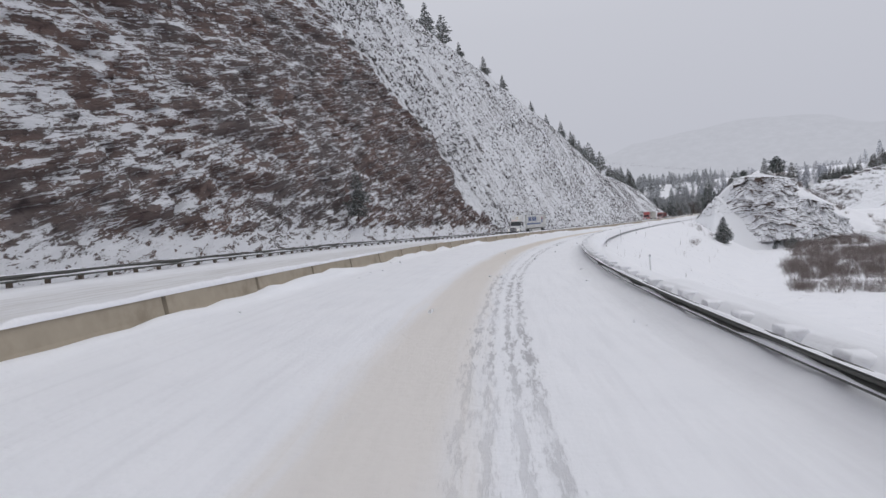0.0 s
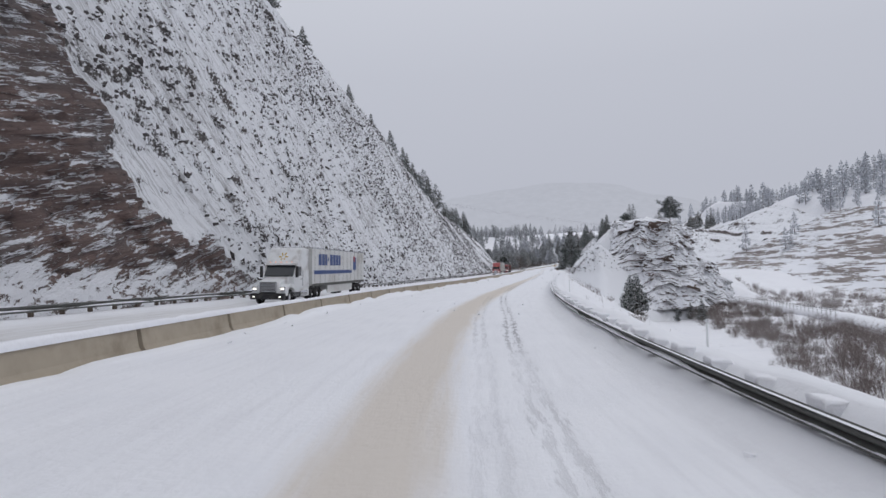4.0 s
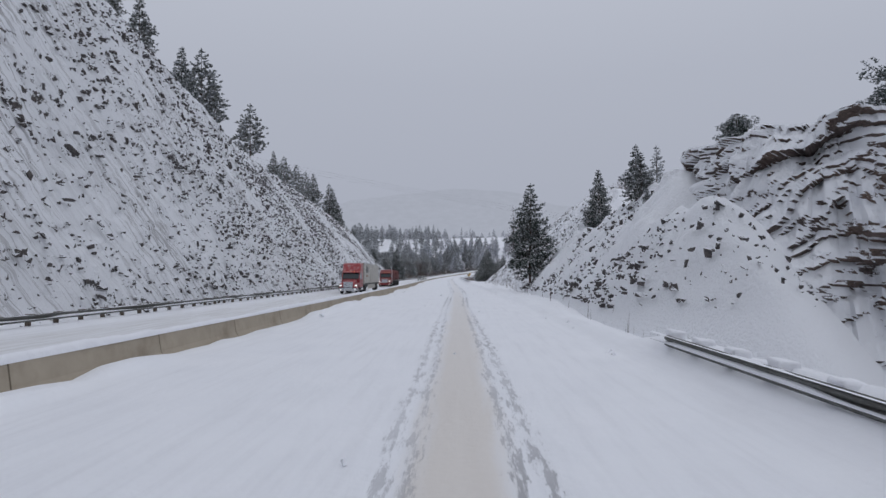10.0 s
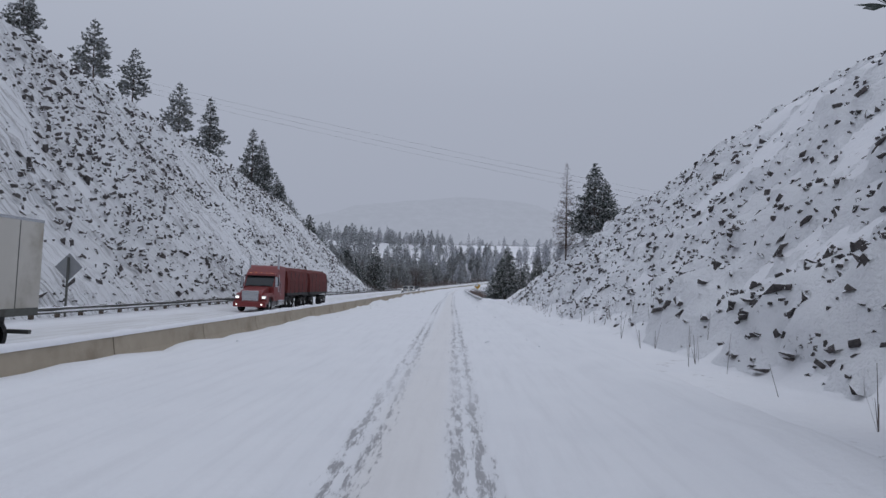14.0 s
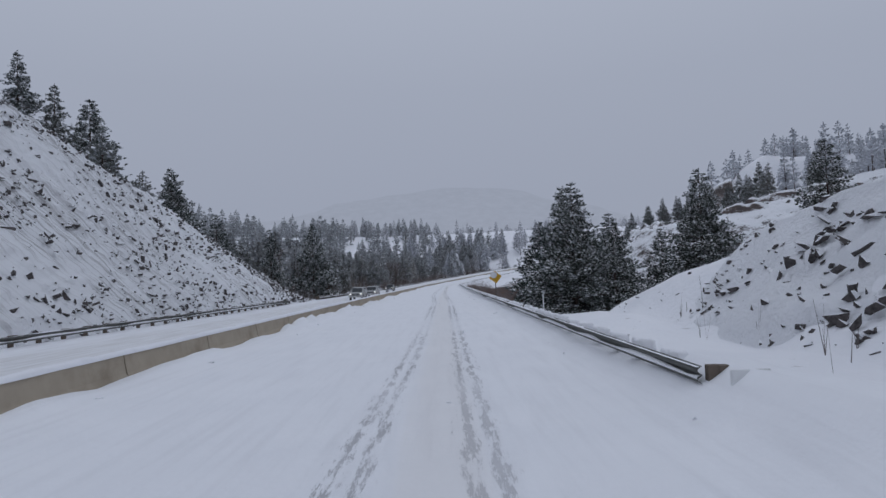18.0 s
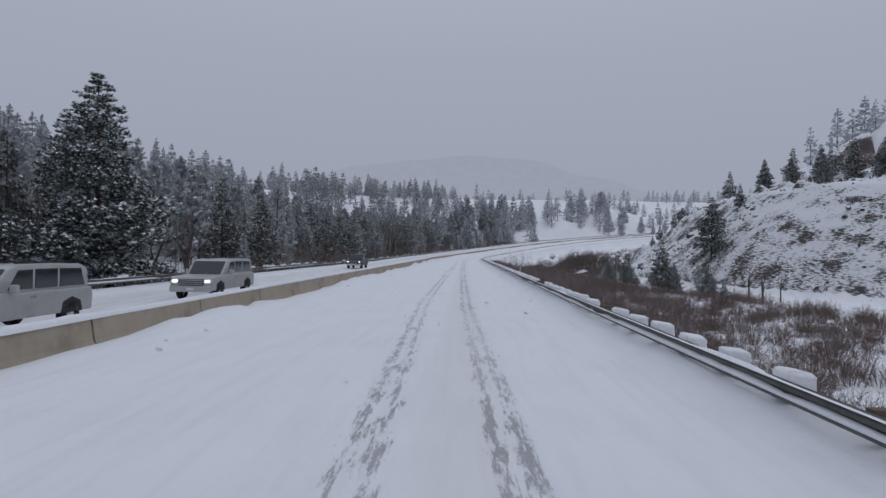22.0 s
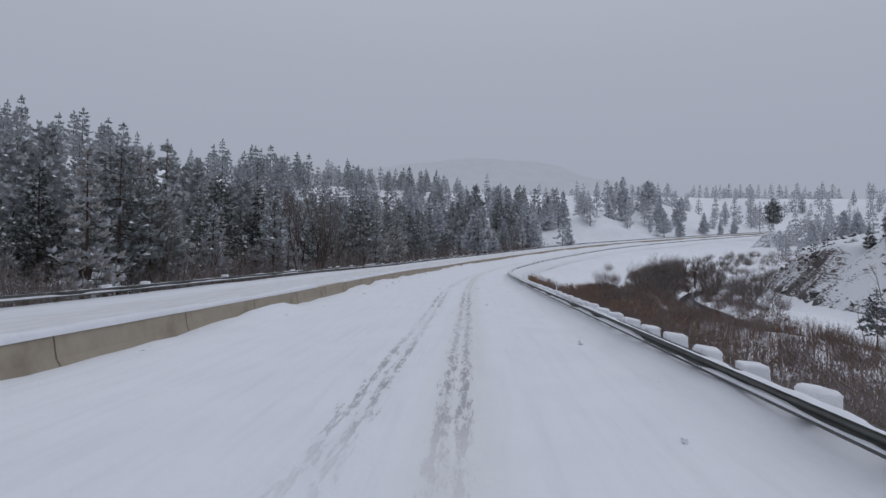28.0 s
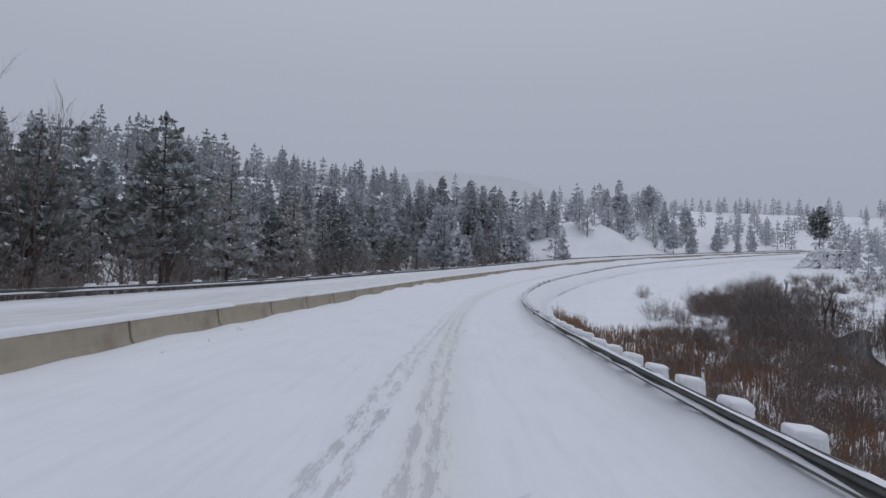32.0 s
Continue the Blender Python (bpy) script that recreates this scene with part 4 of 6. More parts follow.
def protos():
    near = [pine_thing(11, 12.0, 3.7, 42, 32, "snow-laden green pine with a ragged crown", M_NEEDLE, limb_start=.03, snow=1.6, tuft=.026, blades=10, thick=.15),
            pine_thing(12, 11.0, 3.3, 40, 30, "snow-laden green pine with a ragged crown", M_NEEDLE, limb_start=.03, snow=1.7, tuft=.028, blades=10, thick=.15),
            pine_thing(13, 13.0, 2.9, 36, 22, "tall dark pine with light snow on its boughs", M_NEEDLE, limb_start=.14, taper=1.35, snow=.8, tuft=.023, blades=11, thick=.14),
            pine_thing(14, 8.0, 3.7, 24, 30, "spreading dark pine with a broad open crown", M_NEEDLE, limb_start=.20, taper=2.0, snow=.7, tuft=.036, blades=10, thick=.15)]
    mid = [pine_thing(21, 10.0, 2.4, 30, 12, "dark green pine dusted with snow on the slope", M_PINE, limb_start=.08, snow=.35, tuft=.036, blades=6, thick=.24),
           pine_thing(22, 10.0, 1.9, 22, 6, "haze-paled, snow-dusted pine on the slope", M_FROSTHAZE, limb_start=.12, snow=.17, tuft=.05, blades=4, thick=.31),
           pine_thing(23, 10.0, 2.4, 19, 6, "haze-paled, snow-dusted pine on the slope", M_MIDGREEN, limb_start=.22, taper=1.5, snow=.14, tuft=.055, blades=4, thick=.31),
           pine_thing(24, 10.0, 1.7, 24, 5, "slender haze-paled, snow-dusted pine among its neighbours", M_FROSTHAZE, limb_start=.05, snow=.17, tuft=.05, blades=4, thick=.31)]
    return near, mid


def plant(proto, s, l, height, native, turn, dz=0.0, label=""):
    k = height / native
    m = place(s, l, dz, turn)
    ob = copy_thing(proto, m)
    ob.scale = (k, k, k)
    if label:
        ob["label"] = label
    return ob


def woods(name, label, spots, seed, needle, rows=11, tufts=2):
    """Far trees joined into one mesh: rows of x, y, z, height."""
    kinds = [pine_data(seed + k, 10.0, 1.75 + .25 * (k % 3), rows, tufts, limb_start=.06 + .05 * (k % 3), snow=.3, tuft=.10, blades=3, thick=.38) for k in range(4)]
    base = []
    for bm, limbs, V, F, SV, SF in kinds:
        tv = [v.co[:] for v in bm.verts]
        tf = [[v.index for v in f.verts] for f in bm.faces]
        base.append((np.array([v[:] for v in V]), F, np.array(tv), tf, np.array([v[:] for v in SV]), SF))
        bm.free()
        limbs.free()
    rnd = np.random.RandomState(seed)
    acc = [[[], [], 0] for _ in range(3)]
    for x, y, z, h in spots:
        b = base[rnd.randint(4)]
        a = rnd.rand() * 6.28
        R = np.array([[math.cos(a), -math.sin(a), 0], [math.sin(a), math.cos(a), 0], [0, 0, 1]]) * (h / 10)
        R[:2] *= rnd.uniform(.8, 1.2)
        for k in range(3):
            v, f = b[2 * k], b[2 * k + 1]
            if not len(v):
                continue
            acc[k][0].append(v @ R.T + (x, y, z))
            acc[k][1].extend([tuple(i + acc[k][2] for i in face) for face in f])
            acc[k][2] += len(v)
    root = thing(name, label, "woods", kind="stuff")
    for k, (nm, m) in enumerate((("crowns", needle), ("trunks", M_BARK), ("snow_loads", M_SNOWCAP))):
        mesh_ob(nm, np.concatenate(acc[k][0]), acc[k][1], m, root)
    return root


def dome_data(seed, stems, twigs, high=2.2, wide=1.5, blade=.019):
    """Fine twigs of a rounded leafless bush: vertices and triangles."""
    r = np.random.RandomState(seed)
    V, F = [], []

    def twig(p, q, w):
        d = q - p
        e = np.cross(d, r.randn(3))
        e = e / (np.linalg.norm(e) + 1e-6) * w
        k = len(V)
        V.extend([p - e, p + e, q])
        F.append((k, k + 1, k + 2))
    for _ in range(stems):
        a, f = r.uniform(0, 6.28), math.sqrt(r.rand())
        base = np.array([math.cos(a), math.sin(a), 0]) * f * .35 * wide
        up = high * math.sqrt(max(.08, 1 - .85 * f * f)) * r.uniform(.75, 1.08)
        tip = np.array([math.cos(a) * f * wide, math.sin(a) * f * wide, up]) + r.randn(3) * .12
        base[2] = -.25
        twig(base, tip, blade)
        for _k in range(twigs):
            g = r.uniform(.3, .92)
            p = base + (tip - base) * g
            q = p + np.array([math.cos(a) * .25 + r.randn() * .3, math.sin(a) * .25 + r.randn() * .3, .15 + .5 * r.rand()]) * (1.25 - g) * high * .42
            twig(p, q, blade * .7)
    return np.array(V), np.array(F)


def brush(name, label, spots, seed, material, stems=34, twigs=7):
    """Thickets of leafless shrubs joined into one mesh: rows of x, y, z, size."""
    base = [dome_data(seed + k, stems, twigs, 2.3, (1.2, 1.7, 1.4, 1.1)[k]) for k in range(4)]
    rnd = np.random.RandomState(seed)
    V, F, n = [], [], 0
    for x, y, z, h in spots:
        v, f = base[rnd.randint(4)]
        a = rnd.rand() * 6.28
        R = np.array([[math.cos(a), -math.sin(a), 0], [math.sin(a), math.cos(a), 0], [0, 0, 1]]) * h
        V.append(v @ R.T + (x, y, z))
        F.append(f + n)
        n += len(v)
    return tagged(mesh_ob(name, np.concatenate(V), np.concatenate(F), material), label, "brush", kind="stuff")

build_ground()
build_road()
build_left_face()
build_right_face()
build_outcrop()
build_hillside("rocky_hillside", "snowy hillside with broken bands of dark rock", 470, 790, .75, 80, 2.9, True)
build_hillside("banded_hillside", "far snowy hillside with long bands of rock", 130, 470, 1.4, 82, 2.4)
scatter_stones()


# ---- distance: hazy hills round the whole place ----
def build_backdrop():
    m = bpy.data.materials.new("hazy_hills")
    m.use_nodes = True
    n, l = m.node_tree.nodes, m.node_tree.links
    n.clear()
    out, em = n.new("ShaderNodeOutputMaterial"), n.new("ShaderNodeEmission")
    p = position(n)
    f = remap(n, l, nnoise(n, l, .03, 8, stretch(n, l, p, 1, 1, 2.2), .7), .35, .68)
    # Unlit, glowing greys close to the sky: haze painted into the hills.
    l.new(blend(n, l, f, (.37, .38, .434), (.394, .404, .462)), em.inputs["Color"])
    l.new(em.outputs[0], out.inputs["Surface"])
    th = np.linspace(0, 2 * math.pi, 361)
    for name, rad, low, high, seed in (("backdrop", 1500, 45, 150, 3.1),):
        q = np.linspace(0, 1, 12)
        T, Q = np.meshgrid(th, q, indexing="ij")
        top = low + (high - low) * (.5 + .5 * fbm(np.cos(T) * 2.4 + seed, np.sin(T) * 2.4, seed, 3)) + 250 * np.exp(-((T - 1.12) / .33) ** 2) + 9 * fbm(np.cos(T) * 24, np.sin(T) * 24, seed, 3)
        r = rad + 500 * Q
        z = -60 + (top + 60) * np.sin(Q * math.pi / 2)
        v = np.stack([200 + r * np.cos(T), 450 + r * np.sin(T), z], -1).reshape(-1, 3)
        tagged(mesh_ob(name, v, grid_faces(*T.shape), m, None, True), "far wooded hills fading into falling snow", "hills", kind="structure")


build_backdrop()
build_barrier()
build_guard_rail("guard_rail", "steel guard rail on posts with snow caps", -80, 219, 1, rail_r, .98)
build_guard_rail("guard_rail", "steel guard rail on posts with tall snow caps", 370, 930, 1, rail_r, .92)
build_guard_rail("guard_rail", "steel guard rail below the rock cut", -80, 435, -1, lambda s: RAIL_L + 0 * s, 0)
build_guard_rail("guard_rail", "steel guard rail before the pine woods", 452, 950, -1, lambda s: RAIL_L + 0 * s, .3)

# ---- trees, one by one ----
NEAR, MID = protos()
USED = set()


def tree(proto, s, l, height, native=10.0, dz=0.0):
    turn = random.uniform(0, 360)
    if proto not in USED:
        USED.add(proto)
        proto.matrix_basis = place(s, l, dz, turn)
        proto.scale = (height / native,) * 3
        return proto
    return plant(proto, s, l, height, native, turn, dz)


random.seed(5)
NATIVE = {NEAR[0]: 12.0, NEAR[1]: 11.0, NEAR[2]: 13.0, NEAR[3]: 8.0}
for k, s, l, h, dz in ((2, 288, 10.3, 15.6, 0), (0, 415, 12.0, 13.5, 0), (1, 435, 12.0, 12.5, 0), (0, 421, 17, 11, 0), (1, 407, 20, 11, 0), (1, 419, 25, 10.5, 0),
                       (0, 426, 24, 10, 0), (1, 398, 16.5, 7.5, 1.0), (0, 400, 26, 9.5, 3), (1, 369, 20.5, 11, 0), (2, 372, 23, 10, 0), (2, 470, -41, 16, 0), (1, 452, -41, 14.5, 0), (1, 424, 13.2, 14.5, 0), (0, 411, 14.5, 9.5, 0), (0, 441, -47, 17, 0), (2, 447, -56, 16, 0), (0, 476, -25, 15.5, 0),
                       (1, 462, -29, 8, 0), (2, 492, -38, 16, 0), (2, 455, -42, 14, 0), (0, 635, -30, 13.5, 0),
                       (2, 574.5, 55.2, 14.5, 0), (1, 555, 38.2, 9.4, 0), (0, 580, 38, 8.5, 0), (1, 590, 36, 6.5, 0), (1, 560, 42, 7, 0), (0, 544, 42.6, 6, 0), (1, 524, 37, 3.2, 0)):
    p = NEAR[k]
    tree(p, s, l, h, NATIVE[p], dz)
for s, l, h, dz in ((308, 32, 10.5, -3), (298, 32, 11.5, -2), (311, 43, 10, 0),
                    (560, 47, 6, 0), (470, -30, 10, 0), (540, -33, 11, 0), (583, 33, 4, 0), (604, 40, 6, 0)):
    tree(random.choice(MID), s, l, h, 10.0, dz)
for s, h in ((92, 7), (118, 8), (128, 6), (140, 9), (150, 10), (158, 6), (175, 8), (190, 7), (212, 5), (232, 6), (251, 9), (262, 8), (268, 8.5), (275, 8), (290, 9), (297, 12.5), (300, 9), (321, 13), (335, 7), (348, 8.5),
             (354, 8), (369, 9.5), (382, 11.5), (401, 12.5), (407, 12.2), (409, 8), (418, 8.5), (424, 9), (435, 10), (441, 8), (478, 10)):
    tree(MID[0 if s % 3 else 2], s, random.uniform(-42, -40), h, 10.0, -.5)
tree(MID[0], 74, -23.2, 6.5, 10.0)


def tree_at(proto, s, l, z, height, native, wide=1.0):
    ob = tree(proto, s, l, height, native, z - float(land_z(s, l)))
    ob.scale = (ob.scale[0] * wide, ob.scale[1] * wide, ob.scale[2])
    return ob


# pines on the outcrop and on its flank
tree_at(NEAR[3], 248, 35.0, 13.0, 7.0, 8.0, .9)
tree_at(NEAR[3], 254, 24.5, 13.0, 3.6, 8.0, 1.0)
tree_at(NEAR[3], 259, 36.5, 8.2, 6.0, 8.0)
tree_at(NEAR[3], 893, 25, 18.5, 14.0, 8.0, .6)
tree(NEAR[1], 198, 20.0, 7.8, 11.0)
tree(NEAR[0], 203, 19.4, 7.0, 12.0)
tree_at(NEAR[1], 291.5, 21.2, 8.2, 10, 11.0, .72)
for s, l, h in ((268, 20.3, 5.5), (272, 20.8, 7.0), (262, 19, 2.0)):
    tree_at(MID[0], s, l, float(flank_z(np.array(float(s)), np.array(l))) - .3, h, 10.0)
for s, l, h in ((238, 34, 5), (235, 36.5, 4.2), (232, 33, 3.5), (230, 38, 5.5), (241, 38.5, 4.5)):
    tree(MID[0], s, l, h, 10.0)
rnd = np.random.RandomState(8)
# pine woods beyond the opposite carriageway
count = 0
while count < 110:
    s, l = rnd.uniform(478, 800), -25 - 15 * rnd.rand()
    if vnoise(s * .05, l * .09, 7) < -.35 or l > -30 and rnd.rand() < .5 or abs(s - 635) < 5 and l > -34:
        continue
    tree(MID[(1, 3, 1, 2, 3, 0)[rnd.randint(6)]], s, l, 5 + 10.5 * rnd.rand() ** .7, 10.0)
    count += 1


def spots(n, s0, s1, l0, l1, h0, h1, seed, keep=None):
    r = np.random.RandomState(seed)
    out = []
    while len(out) < n:
        s, l = r.uniform(s0, s1), r.uniform(l0, l1)
        if keep is not None and not keep(s, l, r):
            continue
        x, y = plan(s, l)
        out.append((float(x), float(y), float(land_z(s, l)) - .2, r.uniform(h0, h1)))
    return out


r2 = np.random.RandomState(18)
inner = []
while len(inner) < 210:
    s, l = r2.uniform(478, 800), r2.uniform(-64, -37)
    if vnoise(s * .05, l * .09, 7) > -.35:
        x, y = plan(s, l)
        inner.append((float(x), float(y), float(land_z(s, l)) - .2, 6 + 10.5 * r2.rand() ** .7))
woods("deep_woods", "haze-paled, snow-dusted pines standing behind the front row", inner, 45, M_FROSTHAZE, 20, 4)
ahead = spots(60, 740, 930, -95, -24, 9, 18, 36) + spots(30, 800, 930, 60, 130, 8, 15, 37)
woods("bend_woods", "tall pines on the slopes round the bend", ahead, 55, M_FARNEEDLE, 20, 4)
woods("pine_woods", "dense haze-paled, snow-dusted pine woods climbing the hillside", spots(720, 447, 860, -200, -58, 7, 18, 31, lambda s, l, r: vnoise(s * .03, l * .04) > -.45), 40, M_FROSTHAZE)
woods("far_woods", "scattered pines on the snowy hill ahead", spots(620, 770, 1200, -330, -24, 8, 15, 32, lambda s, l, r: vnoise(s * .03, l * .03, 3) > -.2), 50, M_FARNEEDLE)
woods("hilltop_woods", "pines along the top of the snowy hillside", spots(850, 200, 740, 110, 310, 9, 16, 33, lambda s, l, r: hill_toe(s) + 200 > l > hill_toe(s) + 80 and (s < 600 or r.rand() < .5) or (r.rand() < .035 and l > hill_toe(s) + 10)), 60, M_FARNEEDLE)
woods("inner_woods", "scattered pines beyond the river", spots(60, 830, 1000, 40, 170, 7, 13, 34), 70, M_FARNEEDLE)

# ---- leafless shrubs and trees ----
SHRUBS = []
for k, (h, st) in enumerate(((2.6, 12), (3.4, 14), (2.2, 10), (4.0, 13))):
    root = thing("willow_shrub", "rounded leafless brown willow shrub in the snow", "shrub", "shrubs along the river")
    dv, df = dome_data(80 + k, 90, 9, h, h * .62, .012)
    mesh_ob("crown", dv, df, M_WILLOW if k % 2 == 0 else M_SCRUB, root)
    SHRUBS.append(root)
BARE = []
for k, h in enumerate((9.0, 8.0)):
    root = thing("bare_tree", "leafless grey-brown tree with fine twigs", "tree", "bare trees")
    stem = bmesh.new()
    part("crown", bare_data(90 + k, h, 5, 2, .55, wood=stem), M_TWIG, root)
    part("trunk", stem, M_BARK, root)
    BARE.append(root)


def put_thing(proto, s, l, k, dz=0.0):
    turn = random.uniform(0, 360)
    if proto not in USED:
        USED.add(proto)
        proto.matrix_basis = place(s, l, dz, turn)
        proto.scale = (k, k, k)
        return proto
    ob = copy_thing(proto, place(s, l, dz, turn))
    ob.scale = (k, k, k)
    return ob


for s, l, k in ((418, 19, .6), (540, 50, .9), (543, 51.5, 1), (546, 50.5, 1), (538, 52, .8), (709, 44.4, 1.4), (716, 47, 1.25), (722, 42, 1.1), (700, 49, 1.0), (686, 44, .9)):
    put_thing(BARE[int(s) % 2], s, l, k)
root = thing("willow_shrub", "tall rounded leafless willow beside the river", "shrub", "shrubs along the river")
dv, df = dome_data(88, 300, 15, 8.0, 4.6, .022)
mesh_ob("crown", dv, df, M_SCRUB, root)
for s, l, k in ((709, 35.8, 1.0), (727, 39, .9), (716, 40, .7)):
    put_thing(root, s, l, k)
larch = pine_thing(31, 14.0, 2.6, 46, 9, "bare larch with a straight trunk and fine dark twigs", M_BARK, limb_start=.10, taper=1.1, snow=0, tuft=.034, blades=4, thick=.03)
larch["category"] = "tree"
larch = tree(larch, 371.5, 17.0, 14.5, 14.0)
larch.scale = (.8, .8, larch.scale[2])
for s, dl, h in ((631, 33, 10), (640, 13, 5), (643, 11, 4), (636, 17, 4.5), (610, 36, 9), (604, 40, 8), (598, 37, 10), (594, 42, 9), (589, 39, 10), (585, 44, 9), (580, 41, 10), (576, 46, 11), (572, 42, 9), (600, 48, 9), (568, 48, 10), (562, 44, 9), (556, 47, 10), (566, 60, 12), (575, 66, 13), (584, 63, 11), (592, 72, 14), (600, 68, 12), (560, 72, 12), (611, 60, 11), (552, 64, 10), (573, 42, 8), (606, 34, 9), (590, 20, 6), (565, 25, 6.5)):
    tree(MID[0 if dl < 50 else s % 4], s, float(hill_toe(s)) + dl, h, 10.0)
TALL = []
for k in range(2):
    root = thing("bare_tree", "tall leafless cottonwood with upright grey-brown branches", "tree", "bare trees")
    stem = bmesh.new()
    part("crown", bare_data(95 + k, 15.0, 6, 2, .38, 2, wood=stem), M_TWIG, root)
    part("trunk", stem, M_BARK, root)
    TALL.append(root)
for s, l, k in ((625, -25, 1.0), (629, -26.5, 1.1), (633, -25.5, 1.0), (639, -27, 1.1), (644, -26, .95), (590, -26, .8)):
    put_thing(TALL[int(s) % 2], s, l, k)
for k in range(32):
    put_thing(BARE[k % 2], 466 + 10.4 * k + random.uniform(-4, 4), random.uniform(-33, -24), random.uniform(.8, 1.5))
for k in range(170):
    s = random.uniform(445, 690)
    l = random.uniform(9.5, 30 if s < 700 else 38)
    put_thing(SHRUBS[random.randrange(4)], s, l, random.uniform(.7, 1.2) if s < 570 else random.uniform(.5, .85))
for k in range(34):
    put_thing(SHRUBS[random.randrange(4)], 476 + 3.1 * k + random.uniform(-1.5, 1.5), 8.4 + 5.5 * random.random() ** 1.6, random.uniform(.95, 1.45))
for k in range(40):
    put_thing(SHRUBS[1 + 2 * random.randrange(2)], random.uniform(120, 240), random.uniform(36, 64), random.uniform(.6, 1.1))
for s, l, k in ((20, 12, .5), (24, 14, .6), (55, 16, .6), (70, 18, .5), (160, 16, .7), (205, 13, .45), (208, 16, .5), (215, 12, .4), (690, 11, .5), (708.7, 21.6, 1.3), (706.3, 25.5, 1.4), (711, 24, 1.1), (745, 19, 1.2), (733, 29, 1.3), (720, 33, 1.2), (738, 38, 1.7), (700, 33, 1.0), (697, 39, 1.4), (692, 46, 1.5)):
    put_thing(SHRUBS[random.randrange(4)], s, l, k)

brush("verge_brush", "grey leafless undergrowth below the pines", spots(300, 452, 800, -36, -22.5, .5, 1.3, 63), 160, M_TWIG)
brush("roadside_thicket", "tall brown leafless thicket before the pines", spots(170, 470, 800, -33, -23.5, 1.3, 3.2, 66), 180, M_SCRUB)
brush("valley_brush", "brown leafless brush filling the valley floor", spots(1900, 110, 330, 33, 108, .45, 1.6, 61, lambda s, l, r: l > 34 + 4 * vnoise(s * .08, 1.0) and abs(l - 66.5) > 4.5 and (l < 72 or r.rand() < .35) and vnoise(s * .07, l * .09, 2) > -.4), 140, M_SCRUB, 26, 6)
brush("river_brush", "brown willow thickets along the river", spots(1800, 440, 760, 6.8, 46, .5, 1.25, 62, lambda s, l, r: l > 7 + .16 * max(0, s - 625) and (s < 690 or l > 28) and l < hill_toe(s) - 5 and abs(l - river_l(s)) > 2.5), 150, M_WILLOW, 42, 7)

brush("grey_thicket", "tall grey leafless thicket dusted with snow", spots(330, 640, 830, 11, 66, .7, 1.6, 64, lambda s, l, r: l < hill_toe(s) + 2 and abs(l - river_l(s)) > 2.5 and l > 17 + .12 * max(0, s - 640) and (s < 690 or l > 28)), 170, M_TWIG)
brush("crown_thicket", "rounded leafless crowns beside the bend", spots(26, 672, 735, 30, 56, 2.0, 3.2, 65), 175, M_TWIG)

# ---- vehicles on the opposite carriageway ----
def lamp_mat(name, colour, strength):
    m = bpy.data.materials.new(name)
    m.use_nodes = True
    b = m.node_tree.nodes["Principled BSDF"]
    b.inputs["Base Color"].default_value = (*colour, 1)
    b.inputs["Emission Color"].default_value = (*colour, 1)
    b.inputs["Emission Strength"].default_value = strength
    return m


ROADDIRT = (.30, .27, .25)
M_WHITE = plain("white_truck_paint", (.72, .73, .74), .35, 0, .05, 2, .5, ROADDIRT, .9)
M_RED = plain("red_truck_paint", (.30, .03, .034), .35, 0, .15, 2, .5, (.50, .40, .41), 1.7)
M_MAROON = plain("maroon_truck_paint", (.20, .028, .028), .35, 0, .15, 2, .5, (.15, .07, .065), .8)
M_TRAILER = plain("trailer_panel", (.62, .62, .61), .45, 0, .06, .6, .4, (.34, .31, .27), .45)
M_GREYTRAILER = plain("grimy_trailer_panel", (.50, .48, .44), .5, 0, .1, .6, .4, (.22, .19, .14), .4)
M_TARP = plain("maroon_tarpaulin", (.13, .028, .026), .75, 0, .25, 1.4, .3, (.07, .03, .03), .9)
M_CHROME = plain("dull_chrome", (.55, .56, .58), .22, 1.0, .1, 6)
M_TYRE = plain("tyre_rubber", (.022, .022, .023), .9, 0, .2, 9, .2, (.16, .15, .15), 3)
M_BLACK = plain("black_plastic", (.025, .025, .027), .6, 0, .2, 8, .3, (.10, .095, .09), 2)
M_BLUE = plain("blue_marking", (.025, .06, .20), .45, 0, .08, 3)
M_REDMARK = plain("red_marking", (.33, .03, .03), .45, 0, .1, 3)
M_YELLOW = plain("yellow_sign_face", (.62, .36, .02), .45, 0, .1, 3)
M_DARKMARK = plain("dark_grey_marking", (.06, .06, .065), .5, 0, .1, 3)
M_BRONZE = plain("bronze_marking", (.25, .16, .10), .5, 0, .1, 3)
M_GOLD = plain("gold_marking", (.50, .34, .06), .5, 0, .1, 3)
M_SIGNBACK = plain("sign_back_aluminium", (.33, .34, .35), .45, .5, .1, 4)
M_SUV = plain("pale_grey_car_paint", (.42, .42, .42), .35, .1, .06, 2, .5, (.32, .30, .28), 1.1)
M_DARKCAR = plain("black_pickup_paint", (.012, .013, .015), .35, .1, .1, 2, .4, (.05, .048, .047), 1.1)
M_GLASS, _gn, _gl, _gb = mat("tinted_window_glass", .06, 0, (.02, .024, .028), .6)
M_LAMP = lamp_mat("headlamp_on", (1, .95, .86), 1.5)
M_AMBER = lamp_mat("amber_marker_on", (.9, .32, .06), .6)


